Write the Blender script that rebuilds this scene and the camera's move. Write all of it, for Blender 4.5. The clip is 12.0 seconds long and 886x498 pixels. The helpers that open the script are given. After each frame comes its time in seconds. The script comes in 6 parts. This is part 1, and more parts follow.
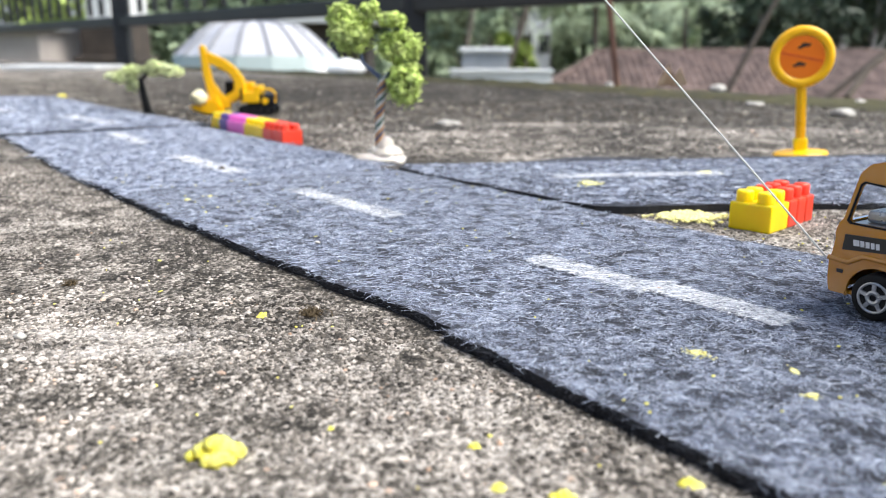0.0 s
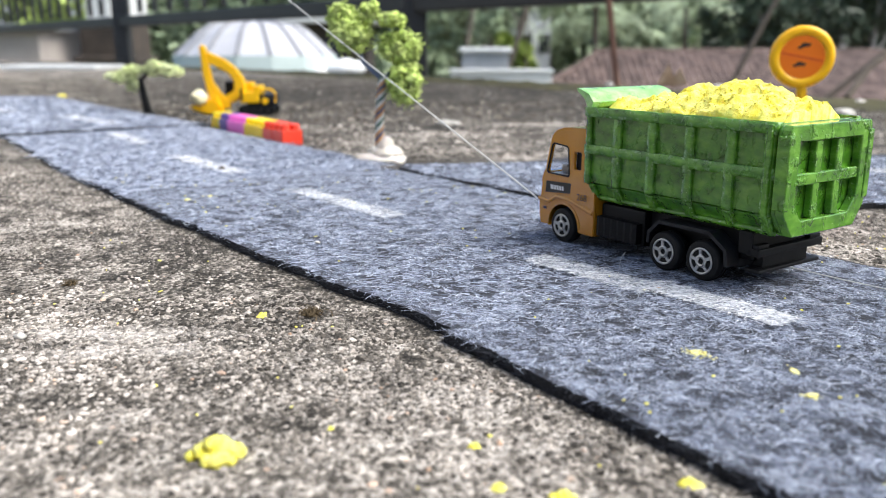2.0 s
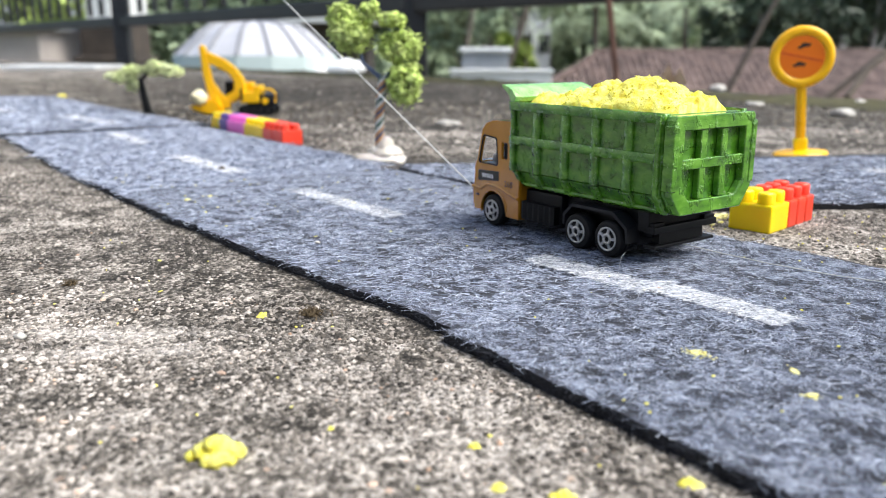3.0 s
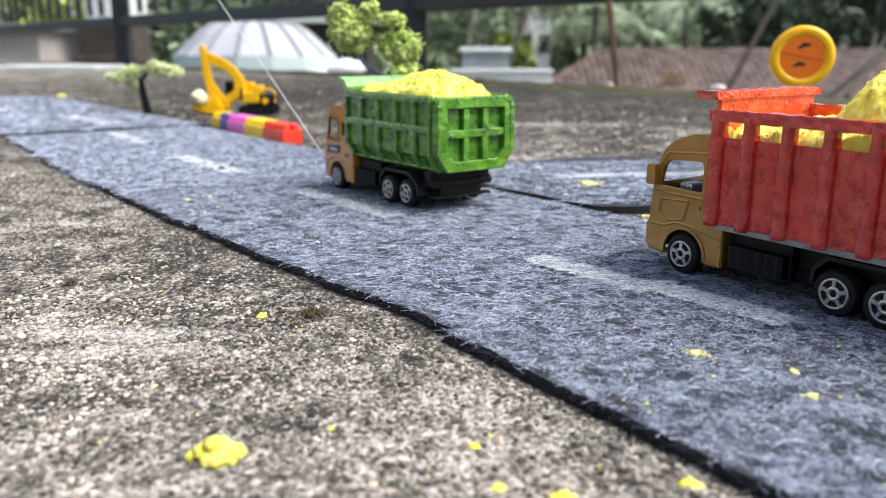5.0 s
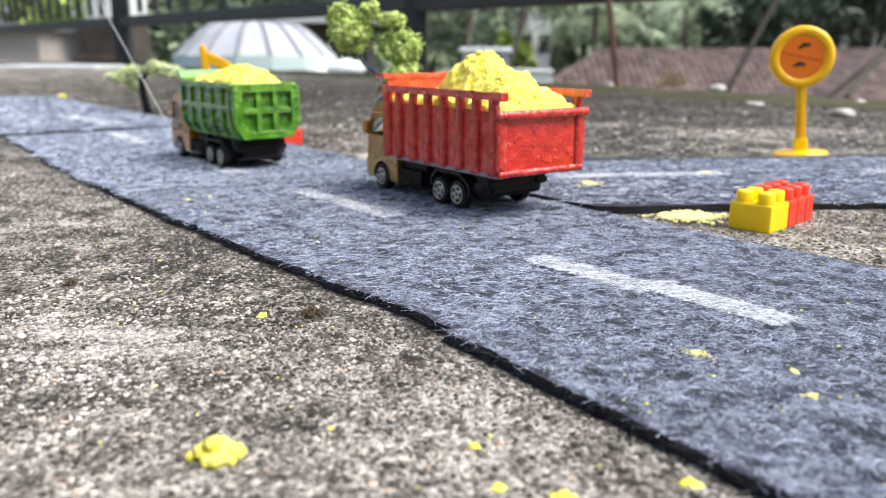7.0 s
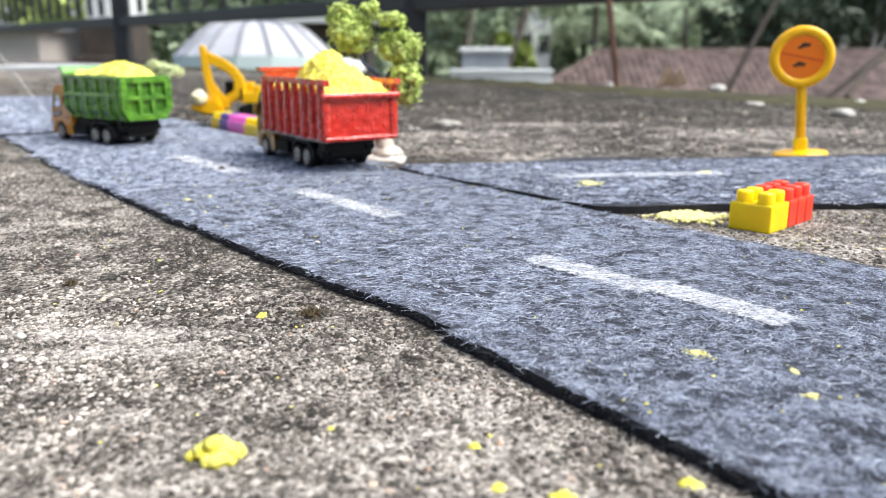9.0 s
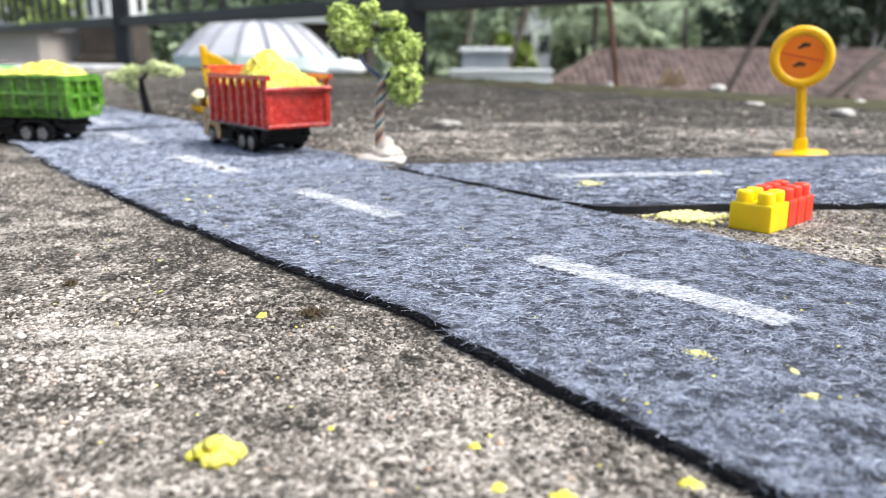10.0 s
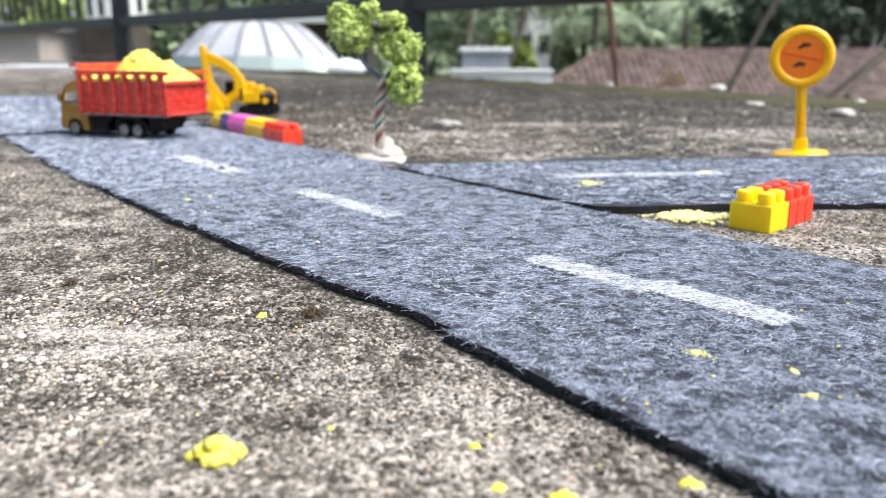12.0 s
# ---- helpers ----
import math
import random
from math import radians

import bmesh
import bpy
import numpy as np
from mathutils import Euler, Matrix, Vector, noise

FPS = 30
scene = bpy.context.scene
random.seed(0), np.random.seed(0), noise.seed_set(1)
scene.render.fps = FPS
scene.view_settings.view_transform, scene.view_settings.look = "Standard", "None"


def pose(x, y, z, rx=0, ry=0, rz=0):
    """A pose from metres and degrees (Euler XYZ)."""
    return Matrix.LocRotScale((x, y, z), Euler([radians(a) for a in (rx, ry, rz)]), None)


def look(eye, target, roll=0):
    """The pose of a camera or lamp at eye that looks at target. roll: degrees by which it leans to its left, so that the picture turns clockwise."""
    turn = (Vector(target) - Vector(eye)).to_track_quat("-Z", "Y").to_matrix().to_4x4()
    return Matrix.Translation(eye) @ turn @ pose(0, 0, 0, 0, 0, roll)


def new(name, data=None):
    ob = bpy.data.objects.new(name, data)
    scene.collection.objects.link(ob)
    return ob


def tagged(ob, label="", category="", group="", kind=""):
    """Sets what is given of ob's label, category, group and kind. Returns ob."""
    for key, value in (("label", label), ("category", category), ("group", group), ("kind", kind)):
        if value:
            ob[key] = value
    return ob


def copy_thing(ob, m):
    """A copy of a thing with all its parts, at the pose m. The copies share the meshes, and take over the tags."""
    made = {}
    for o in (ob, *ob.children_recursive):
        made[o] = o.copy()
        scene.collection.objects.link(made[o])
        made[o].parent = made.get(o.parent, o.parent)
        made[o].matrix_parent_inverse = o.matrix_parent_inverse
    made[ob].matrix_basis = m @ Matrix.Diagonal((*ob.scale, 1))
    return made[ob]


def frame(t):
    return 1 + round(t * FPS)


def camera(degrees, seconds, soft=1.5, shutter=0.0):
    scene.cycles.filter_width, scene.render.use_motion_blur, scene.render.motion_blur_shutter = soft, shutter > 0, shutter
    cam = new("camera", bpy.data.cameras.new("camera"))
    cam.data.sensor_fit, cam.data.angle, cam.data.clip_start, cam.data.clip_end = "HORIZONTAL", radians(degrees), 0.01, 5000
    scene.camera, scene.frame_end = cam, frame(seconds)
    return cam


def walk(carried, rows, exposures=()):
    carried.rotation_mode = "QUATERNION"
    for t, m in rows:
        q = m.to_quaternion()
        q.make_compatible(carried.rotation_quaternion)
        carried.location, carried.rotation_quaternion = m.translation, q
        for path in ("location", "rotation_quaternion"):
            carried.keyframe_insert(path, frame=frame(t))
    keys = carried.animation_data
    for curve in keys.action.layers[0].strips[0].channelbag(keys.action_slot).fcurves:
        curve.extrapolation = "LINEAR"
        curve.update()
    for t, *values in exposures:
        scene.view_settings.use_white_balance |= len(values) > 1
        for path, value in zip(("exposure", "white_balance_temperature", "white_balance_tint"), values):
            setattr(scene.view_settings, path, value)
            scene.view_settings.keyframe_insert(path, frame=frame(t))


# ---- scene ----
# Lens, focus and the still camera
cam = camera(57.5, 12.0, 0.7)
cam.data.dof.use_dof = True
cam.data.dof.focus_distance = 0.262
cam.data.dof.aperture_fstop = 15.0
EYE = pose(0, 0, 0.078, 90 - 13.99, 0, 0)
walk(cam, [(0, EYE), (12, EYE)], [(0, 1.20, 6230, 5), (3, 1.16, 6230, 5), (6, 1.11, 6230, 5), (9, 1.17, 6230, 5), (12, 1.22, 6230, 5)])

# Bright overcast daylight
world = bpy.data.worlds.new("overcast_sky")
scene.world = world
world.use_nodes = True
wn = world.node_tree.nodes
sky = wn.new("ShaderNodeTexSky")
sky.sky_type = "NISHITA"
sky.sun_disc = False
sky.sun_elevation, sky.sun_rotation = radians(56), radians(108)
sky.dust_density, sky.air_density, sky.ozone_density = 4.0, 1.0, 0.5
wn["Background"].inputs["Strength"].default_value = 0.105
world.node_tree.links.new(sky.outputs[0], wn["Background"].inputs["Color"])
sun_data = bpy.data.lights.new("sun", "SUN")
sun_data.energy, sun_data.angle, sun_data.color = 1.9, radians(40), (1.0, 0.96, 0.9)
sun = new("sun", sun_data)
sun.matrix_world = look((2.8, -0.6, 4.3), (0, 0.3, 0))


# ---------------------------------------------------------------- materials
def ramp(nt, fac, stops):
    r = nt.nodes.new("ShaderNodeValToRGB")
    while len(r.color_ramp.elements) < len(stops):
        r.color_ramp.elements.new(0.5)
    for e, (p, c) in zip(r.color_ramp.elements, stops):
        e.position, e.color = p, (*c, 1)
    nt.links.new(fac, r.inputs[0])
    return r.outputs[0]


def tex_noise(nt, scale, detail=4.0, rough=0.6, stretch=None, coord="Object"):
    co = nt.nodes.new("ShaderNodeTexCoord").outputs[coord]
    if stretch:
        mp = nt.nodes.new("ShaderNodeMapping")
        mp.inputs["Scale"].default_value = stretch[:3]
        if len(stretch) > 3:
            mp.inputs["Rotation"].default_value = (0, 0, radians(stretch[3]))
        nt.links.new(co, mp.inputs[0])
        co = mp.outputs[0]
    n = nt.nodes.new("ShaderNodeTexNoise")
    n.inputs["Scale"].default_value, n.inputs["Detail"].default_value, n.inputs["Roughness"].default_value = scale, detail, rough
    nt.links.new(co, n.inputs["Vector"])
    return n.outputs["Fac"]


def tex_cells(nt, scale, feature="F1", out="Distance"):
    co = nt.nodes.new("ShaderNodeTexCoord").outputs["Object"]
    v = nt.nodes.new("ShaderNodeTexVoronoi")
    v.feature = feature
    v.inputs["Scale"].default_value = scale
    nt.links.new(co, v.inputs["Vector"])
    return v.outputs[out]


def blend(nt, fac, a, b, mode="MIX"):
    m = nt.nodes.new("ShaderNodeMix")
    m.data_type, m.blend_type = "RGBA", mode
    for value, i in ((fac, 0), (a, 6), (b, 7)):
        if isinstance(value, (int, float)):
            m.inputs[i].default_value = value
        elif isinstance(value, tuple):
            m.inputs[i].default_value = (*value, 1)
        else:
            nt.links.new(value, m.inputs[i])
    return m.outputs[2]


def surface(name):
    m = bpy.data.materials.new(name)
    m.use_nodes = True
    return m, m.node_tree, m.node_tree.nodes["Principled BSDF"]


def relief(nt, bsdf, height, strength, distance):
    b = nt.nodes.new("ShaderNodeBump")
    b.inputs["Strength"].default_value, b.inputs["Distance"].default_value = strength, distance
    nt.links.new(height, b.inputs["Height"])
    nt.links.new(b.outputs[0], bsdf.inputs["Normal"])


def simple(name, dark, light, scale=200.0, rough=0.5, metal=0.0, bump=0.0, size=0.0003, coat=0.0, vary=False, sss=0.0):
    """Two tones mixed by fine and coarse noise, with fine relief."""
    m, nt, b = surface(name)
    fine, coarse = tex_noise(nt, scale), tex_noise(nt, scale / 7, 3)
    mixed = blend(nt, 0.5, fine, coarse)
    col = ramp(nt, mixed, [(0.35, dark), (0.65, light)])
    if vary:
        info = nt.nodes.new("ShaderNodeNewGeometry").outputs["Random Per Island"]
        tone = ramp(nt, info, [(0, (0.55, 0.55, 0.55)), (1, (1.25, 1.25, 1.25))])
        col = blend(nt, 1.0, col, tone, "MULTIPLY")
    nt.links.new(col, b.inputs["Base Color"])
    b.inputs["Metallic"].default_value = metal
    rr = nt.nodes.new("ShaderNodeMapRange")
    rr.inputs[3].default_value, rr.inputs[4].default_value = max(rough - 0.1, 0.03), min(rough + 0.1, 1)
    nt.links.new(fine, rr.inputs[0])
    nt.links.new(rr.outputs[0], b.inputs["Roughness"])
    b.inputs["Coat Weight"].default_value = coat
    if sss:
        b.inputs["Subsurface Weight"].default_value = sss
        b.inputs["Subsurface Radius"].default_value = (0.008, 0.006, 0.002)
        b.inputs["Subsurface Scale"].default_value = 1.0
    if bump:
        relief(nt, b, fine, bump, size)
    return m


def spot(nt, cx, cy, rx, ry, turn, soft):
    """A blotch with a ragged outline, 1 in the middle and 0 outside."""
    co = nt.nodes.new("ShaderNodeTexCoord").outputs["Object"]
    mp = nt.nodes.new("ShaderNodeMapping")
    mp.vector_type = "TEXTURE"
    mp.inputs["Location"].default_value = (cx, cy, 0)
    mp.inputs["Rotation"].default_value = (0, 0, radians(turn))
    mp.inputs["Scale"].default_value = (rx, ry, 1)
    nt.links.new(co, mp.inputs[0])
    ln = nt.nodes.new("ShaderNodeVectorMath")
    ln.operation = "LENGTH"
    nt.links.new(mp.outputs[0], ln.inputs[0])
    wob = nt.nodes.new("ShaderNodeMath")
    wob.operation = "MULTIPLY_ADD"
    nt.links.new(tex_noise(nt, 1.1 / min(rx, ry), 6, 0.7), wob.inputs[0])
    wob.inputs[1].default_value = 1.6
    nt.links.new(ln.outputs["Value"], wob.inputs[2])
    return mapped(nt, wob.outputs[0], 1.8 + soft, 1.8 - soft)


def mapped(nt, value, a, b):
    m = nt.nodes.new("ShaderNodeMapRange")
    m.inputs[1].default_value, m.inputs[2].default_value = a, b
    nt.links.new(value, m.inputs[0])
    return m.outputs[0]


LIME_STREAKS = ((-0.092, 0.214, 0.024, 0.0050, -4), (-0.080, 0.201, 0.022, 0.0045, 5))


def make_concrete():
    """Weathered slab: pale grains in a dark matrix, with sooty and bleached stains."""
    m, nt, b = surface("weathered_concrete")
    def add(x, y, k, off=0.0):
        m1 = nt.nodes.new("ShaderNodeMath")
        m1.operation = "MULTIPLY_ADD"
        nt.links.new(y, m1.inputs[0])
        m1.inputs[1].default_value = k
        m2 = nt.nodes.new("ShaderNodeMath")
        m2.operation = "ADD"
        nt.links.new(x, m2.inputs[0])
        m2.inputs[1].default_value = off
        nt.links.new(m2.outputs[0], m1.inputs[2])
        return m1.outputs[0]

    speck = tex_noise(nt, 1.0, 5, 0.8, (640, 400, 500))
    level = add(speck, tex_noise(nt, 1.0, 4, 0.7, (190, 120, 150)), 0.55, -0.275)
    level = add(level, tex_noise(nt, 10, 6, 0.7), 0.55, -0.275)
    level = add(level, tex_noise(nt, 45, 5, 0.7), 0.55, -0.275)
    level = add(level, tex_noise(nt, 2.2, 4, 0.6), 0.25, -0.14)
    for cx, cy, rx, ry, turn, soft, amount in ((-0.035, 0.13, 0.15, 0.06, -20, 0.7, 0.07), (-0.092, 0.214, 0.024, 0.0050, -4, 0.7, 0.20), (-0.080, 0.201, 0.022, 0.0045, 5, 0.7, 0.18), (-0.118, 0.178, 0.030, 0.022, 20, 0.8, -0.06), (-0.10, 0.30, 0.10, 0.05, 20, 0.8, -0.05), (0.09, 0.85, 0.10, 0.035, 0, 0.5, 0.10), (-0.02, 0.75, 0.05, 0.02, 0, 0.5, 0.10), (0.04, 0.82, 0.06, 0.03, 0, 0.5, -0.12), (0.30, 0.78, 0.12, 0.04, 10, 0.5, 0.08), (0.1, 1.45, 1.1, 0.60, 0, 0.9, -0.15)):
        level = add(level, spot(nt, cx, cy, rx, ry, turn, soft), amount)
    col = ramp(nt, level, [(0.36, (0.028, 0.025, 0.022)), (0.46, (0.105, 0.094, 0.082)), (0.53, (0.26, 0.233, 0.208)), (0.62, (0.54, 0.497, 0.46))])
    sep = nt.nodes.new("ShaderNodeSeparateColor")
    nt.links.new(tex_cells(nt, 760, "F1", "Color"), sep.inputs[0])
    tone = ramp(nt, sep.outputs[0], [(0.0, (0.55, 0.53, 0.51)), (0.5, (1.0, 0.99, 0.97)), (1.0, (1.45, 1.42, 1.38))])
    col = blend(nt, 1.0, col, tone, "MULTIPLY")
    nt.links.new(col, b.inputs["Base Color"])
    b.inputs["Roughness"].default_value = 0.93
    b.inputs["Specular IOR Level"].default_value = 0.25
    d = blend(nt, 0.6, tex_cells(nt, 760), speck)
    relief(nt, b, d, 1.0, 0.0016)
    return m


def make_felt():
    """Charcoal needle felt with a nap of pale bluish fibres."""
    m, nt, b = surface("charcoal_felt")
    streak = tex_noise(nt, 1.0, 5, 0.7, (260, 900, 400, 25))
    streak2 = tex_noise(nt, 1.0, 5, 0.7, (950, 240, 400, -15))
    both = blend(nt, 0.5, streak, streak2)
    col = ramp(nt, both, [(0.40, (0.011, 0.012, 0.016)), (0.54, (0.034, 0.037, 0.050)), (0.66, (0.17, 0.185, 0.25))])
    worn = ramp(nt, tex_noise(nt, 28, 4, 0.6), [(0.35, (0.62, 0.62, 0.64)), (0.65, (1.3, 1.3, 1.32))])
    col = blend(nt, 1.0, col, worn, "MULTIPLY")
    nt.links.new(col, b.inputs["Base Color"])
    b.inputs["Roughness"].default_value = 1.0
    b.inputs["Specular IOR Level"].default_value = 0.1
    b.inputs["Sheen Weight"].default_value = 0.1
    b.inputs["Sheen Roughness"].default_value = 0.5
    relief(nt, b, both, 0.8, 0.0008)
    return m


def make_chalk():
    """Rubbed-in white paint that leaves gaps in the nap."""
    m, nt, b = surface("rubbed_white_paint")
    gaps = tex_noise(nt, 1.0, 5, 0.75, (500, 900, 500, 30))
    broad = tex_noise(nt, 60, 3)
    holes = ramp(nt, blend(nt, 0.35, gaps, broad), [(0.44, (0.12, 0.12, 0.12)), (0.60, (0.95, 0.95, 0.95))])
    nt.links.new(holes, b.inputs["Alpha"])
    tone = ramp(nt, gaps, [(0.3, (0.5, 0.52, 0.58)), (0.7, (0.86, 0.87, 0.9))])
    nt.links.new(tone, b.inputs["Base Color"])
    b.inputs["Roughness"].default_value = 1.0
    relief(nt, b, gaps, 0.7, 0.0005)
    return m


def make_island(name, tones, rough, spec=0.3, stained=False):
    """Tone picked afresh for each loose piece of a joined mesh."""
    m, nt, b = surface(name)
    info = nt.nodes.new("ShaderNodeNewGeometry").outputs["Random Per Island"]
    col = ramp(nt, info, tones)
    grain = ramp(nt, tex_noise(nt, 1500, 2), [(0.3, (0.8, 0.8, 0.8)), (0.7, (1.15, 1.15, 1.15))])
    if stained:
        dirt = ramp(nt, tex_noise(nt, 14, 6, 0.7), [(0.36, (0.55, 0.53, 0.51)), (0.5, (0.95, 0.94, 0.93)), (0.62, (1.42, 1.40, 1.38))])
        col = blend(nt, 1.0, col, dirt, "MULTIPLY")
        patch = ramp(nt, tex_noise(nt, 65, 5, 0.7), [(0.38, (0.68, 0.67, 0.66)), (0.62, (1.62, 1.58, 1.55))])
        col = blend(nt, 1.0, col, patch, "MULTIPLY")
        for cx, cy, rx, ry, turn in LIME_STREAKS:
            part_lime = nt.nodes.new("ShaderNodeMath")
            part_lime.operation = "MULTIPLY"
            nt.links.new(spot(nt, cx, cy, rx, ry, turn, 0.8), part_lime.inputs[0])
            nt.links.new(ramp(nt, tex_noise(nt, 90, 4, 0.7), [(0.38, (0.1, 0.1, 0.1)), (0.6, (0.75, 0.75, 0.75))]), part_lime.inputs[1])
            col = blend(nt, part_lime.outputs[0], col, (0.56, 0.52, 0.49))
    nt.links.new(blend(nt, 1.0, col, grain, "MULTIPLY"), b.inputs["Base Color"])
    b.inputs["Roughness"].default_value = rough
    b.inputs["Specular IOR Level"].default_value = spec
    return m


def make_painted(name, dark, mid, light, chips, wear=0.71):
    """Brushed gloss paint laid on thick, with bare chips."""
    m, nt, b = surface(name)
    brush = tex_noise(nt, 1.0, 3, 0.55, (130, 130, 240))
    col = ramp(nt, brush, [(0.3, dark), (0.52, mid), (0.72, light)])
    spots = ramp(nt, tex_noise(nt, 520, 4, 0.75), [(wear, (0, 0, 0)), (wear + 0.05, (1, 1, 1))])
    col = blend(nt, spots, col, chips)
    soft_edge = nt.nodes.new("ShaderNodeBevel")
    soft_edge.samples = 4
    soft_edge.inputs["Radius"].default_value = 0.0006
    turn = nt.nodes.new("ShaderNodeVectorMath")
    turn.operation = "DOT_PRODUCT"
    nt.links.new(soft_edge.outputs[0], turn.inputs[0])
    nt.links.new(nt.nodes.new("ShaderNodeNewGeometry").outputs["True Normal"], turn.inputs[1])
    edge = ramp(nt, turn.outputs["Value"], [(0.86, (1, 1, 1)), (0.985, (0, 0, 0))])
    rub = ramp(nt, tex_noise(nt, 330, 4, 0.75), [(0.53, (0, 0, 0)), (0.66, (0.5, 0.5, 0.5))])
    worn = blend(nt, 1.0, edge, rub, "MULTIPLY")
    col = blend(nt, worn, col, tuple(c * 0.85 + 0.10 for c in chips))
    nt.links.new(col, b.inputs["Base Color"])
    b.inputs["Roughness"].default_value = 0.2
    b.inputs["Coat Weight"].default_value = 0.6
    b.inputs["Coat Roughness"].default_value = 0.05
    wave = blend(nt, 0.35, brush, tex_noise(nt, 240, 2, 0.5))
    flecks = ramp(nt, tex_noise(nt, 1.0, 3, 0.6, (330, 330, 210)), [(0.54, (0, 0, 0)), (0.70, (1, 1, 1))])
    relief(nt, b, blend(nt, 0.45, wave, flecks), 1.0, 0.0014)
    for link in b.inputs["Normal"].links:
        nt.links.new(soft_edge.outputs[0], link.from_node.inputs["Normal"])
    return m


def make_sand():
    m, nt, b = surface("yellow_play_sand")
    clump = tex_noise(nt, 260, 6, 0.75)
    col = ramp(nt, clump, [(0.25, (0.84, 0.66, 0.03)), (0.40, (0.95, 0.82, 0.08)), (0.62, (0.98, 0.91, 0.25))])
    dirt = ramp(nt, tex_noise(nt, 420, 2, 0.5), [(0.77, (0, 0, 0)), (0.81, (0.8, 0.8, 0.8))])
    col = blend(nt, dirt, col, (0.16, 0.12, 0.03))
    nt.links.new(col, b.inputs["Base Color"])
    b.inputs["Roughness"].default_value = 0.9
    b.inputs["Subsurface Weight"].default_value = 0.2
    b.inputs["Subsurface Radius"].default_value = (0.003, 0.002, 0.0005)
    b.inputs["Subsurface Scale"].default_value = 1.0
    relief(nt, b, blend(nt, 0.5, clump, tex_noise(nt, 1100, 4, 0.8)), 0.8, 0.0008)
    return m


def make_glass():
    m, nt, b = surface("clear_glass")
    b.inputs["Transmission Weight"].default_value = 1.0
    b.inputs["Roughness"].default_value = 0.02
    b.inputs["IOR"].default_value = 1.1
    return m


CONCRETE = make_concrete()
FELT = make_felt()
CHALK = make_chalk()
FIBRE = make_island("felt_fibres", [(0, (0.088, 0.098, 0.124)), (0.4, (0.262, 0.289, 0.382)), (0.75, (0.50, 0.55, 0.695)), (1, (0.73, 0.78, 0.90))], 0.8, 0.2)
WHITE_FIBRE = make_island("white_fibres", [(0, (0.5, 0.52, 0.6)), (1, (0.9, 0.9, 0.92))], 0.8, 0.2)
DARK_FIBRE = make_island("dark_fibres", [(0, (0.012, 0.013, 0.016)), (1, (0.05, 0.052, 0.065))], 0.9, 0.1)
GRIT = make_island("grit", [(0, (0.036, 0.032, 0.028)), (0.32, (0.105, 0.096, 0.086)), (0.60, (0.265, 0.243, 0.222)), (0.985, (0.47, 0.437, 0.41)), (1, (0.48, 0.33, 0.24))], 0.9, 0.3, True)
SOOTY_GRIT = make_island("sooty_grit", [(0, (0.024, 0.020, 0.016)), (0.5, (0.085, 0.075, 0.062)), (0.9, (0.20, 0.18, 0.155)), (1, (0.40, 0.37, 0.33))], 0.9, 0.3, True)
SAND = make_sand()
# Pale yellow that paints the bright highlight on the excavator's bucket.
BUCKET_HIGHLIGHT = simple("bucket_highlight", (0.75, 0.66, 0.36), (0.86, 0.80, 0.58), 300, 0.9, 0, 0.5, 0.001)
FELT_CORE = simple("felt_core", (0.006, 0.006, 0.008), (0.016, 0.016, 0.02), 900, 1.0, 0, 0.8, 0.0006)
GREEN_PAINT = make_painted("green_gloss_paint", (0.030, 0.105, 0.006), (0.062, 0.195, 0.011), (0.115, 0.29, 0.022), (0.30, 0.50, 0.16))
GREEN_WORN = make_painted("worn_green_gloss_paint", (0.040, 0.135, 0.008), (0.090, 0.255, 0.014), (0.16, 0.38, 0.035), (0.36, 0.56, 0.20), 0.66)
RED_WORN = make_painted("worn_red_gloss_paint", (0.38, 0.014, 0.009), (0.55, 0.024, 0.016), (0.68, 0.05, 0.032), (0.70, 0.22, 0.18), 0.68)
PALE_GREEN = make_painted("pale_green_paint", (0.20, 0.50, 0.11), (0.30, 0.60, 0.17), (0.42, 0.70, 0.27), (0.5, 0.7, 0.4))
RED_PAINT = make_painted("red_gloss_paint", (0.42, 0.016, 0.010), (0.57, 0.026, 0.016), (0.68, 0.048, 0.030), (0.55, 0.20, 0.12))
ORANGE_RED = make_painted("orange_red_paint", (0.56, 0.05, 0.015), (0.70, 0.09, 0.03), (0.8, 0.16, 0.08), (0.7, 0.3, 0.2))
OCHRE = simple("ochre_enamel", (0.45, 0.185, 0.009), (0.53, 0.235, 0.016), 120, 0.2, 0.0, 0.06, 0.0002, 1.0)
BRONZE = simple("bronze_enamel", (0.33, 0.175, 0.026), (0.42, 0.23, 0.038), 160, 0.22, 0.4, 0.08, 0.0002, 0.6)
BLACK_PLASTIC = simple("black_plastic", (0.003, 0.003, 0.0035), (0.007, 0.007, 0.008), 300, 0.5, 0, 0.15, 0.0002)
BLACK_PLASTIC.node_tree.nodes["Principled BSDF"].inputs["Specular IOR Level"].default_value = 0.22
GREY_PLASTIC = simple("dark_grey_plastic", (0.012, 0.012, 0.014), (0.022, 0.022, 0.025), 300, 0.4, 0, 0.1, 0.0002)
RUBBER = simple("tyre_rubber", (0.006, 0.006, 0.007), (0.013, 0.013, 0.013), 500, 0.6, 0, 0.3, 0.0002)
for dull in (BLACK_PLASTIC, GREY_PLASTIC, RUBBER):
    dull.node_tree.nodes["Principled BSDF"].inputs["Specular IOR Level"].default_value = 0.22
SILVER = simple("silver_plating", (0.38, 0.38, 0.38), (0.55, 0.55, 0.56), 400, 0.3, 0.8, 0.1, 0.0001)
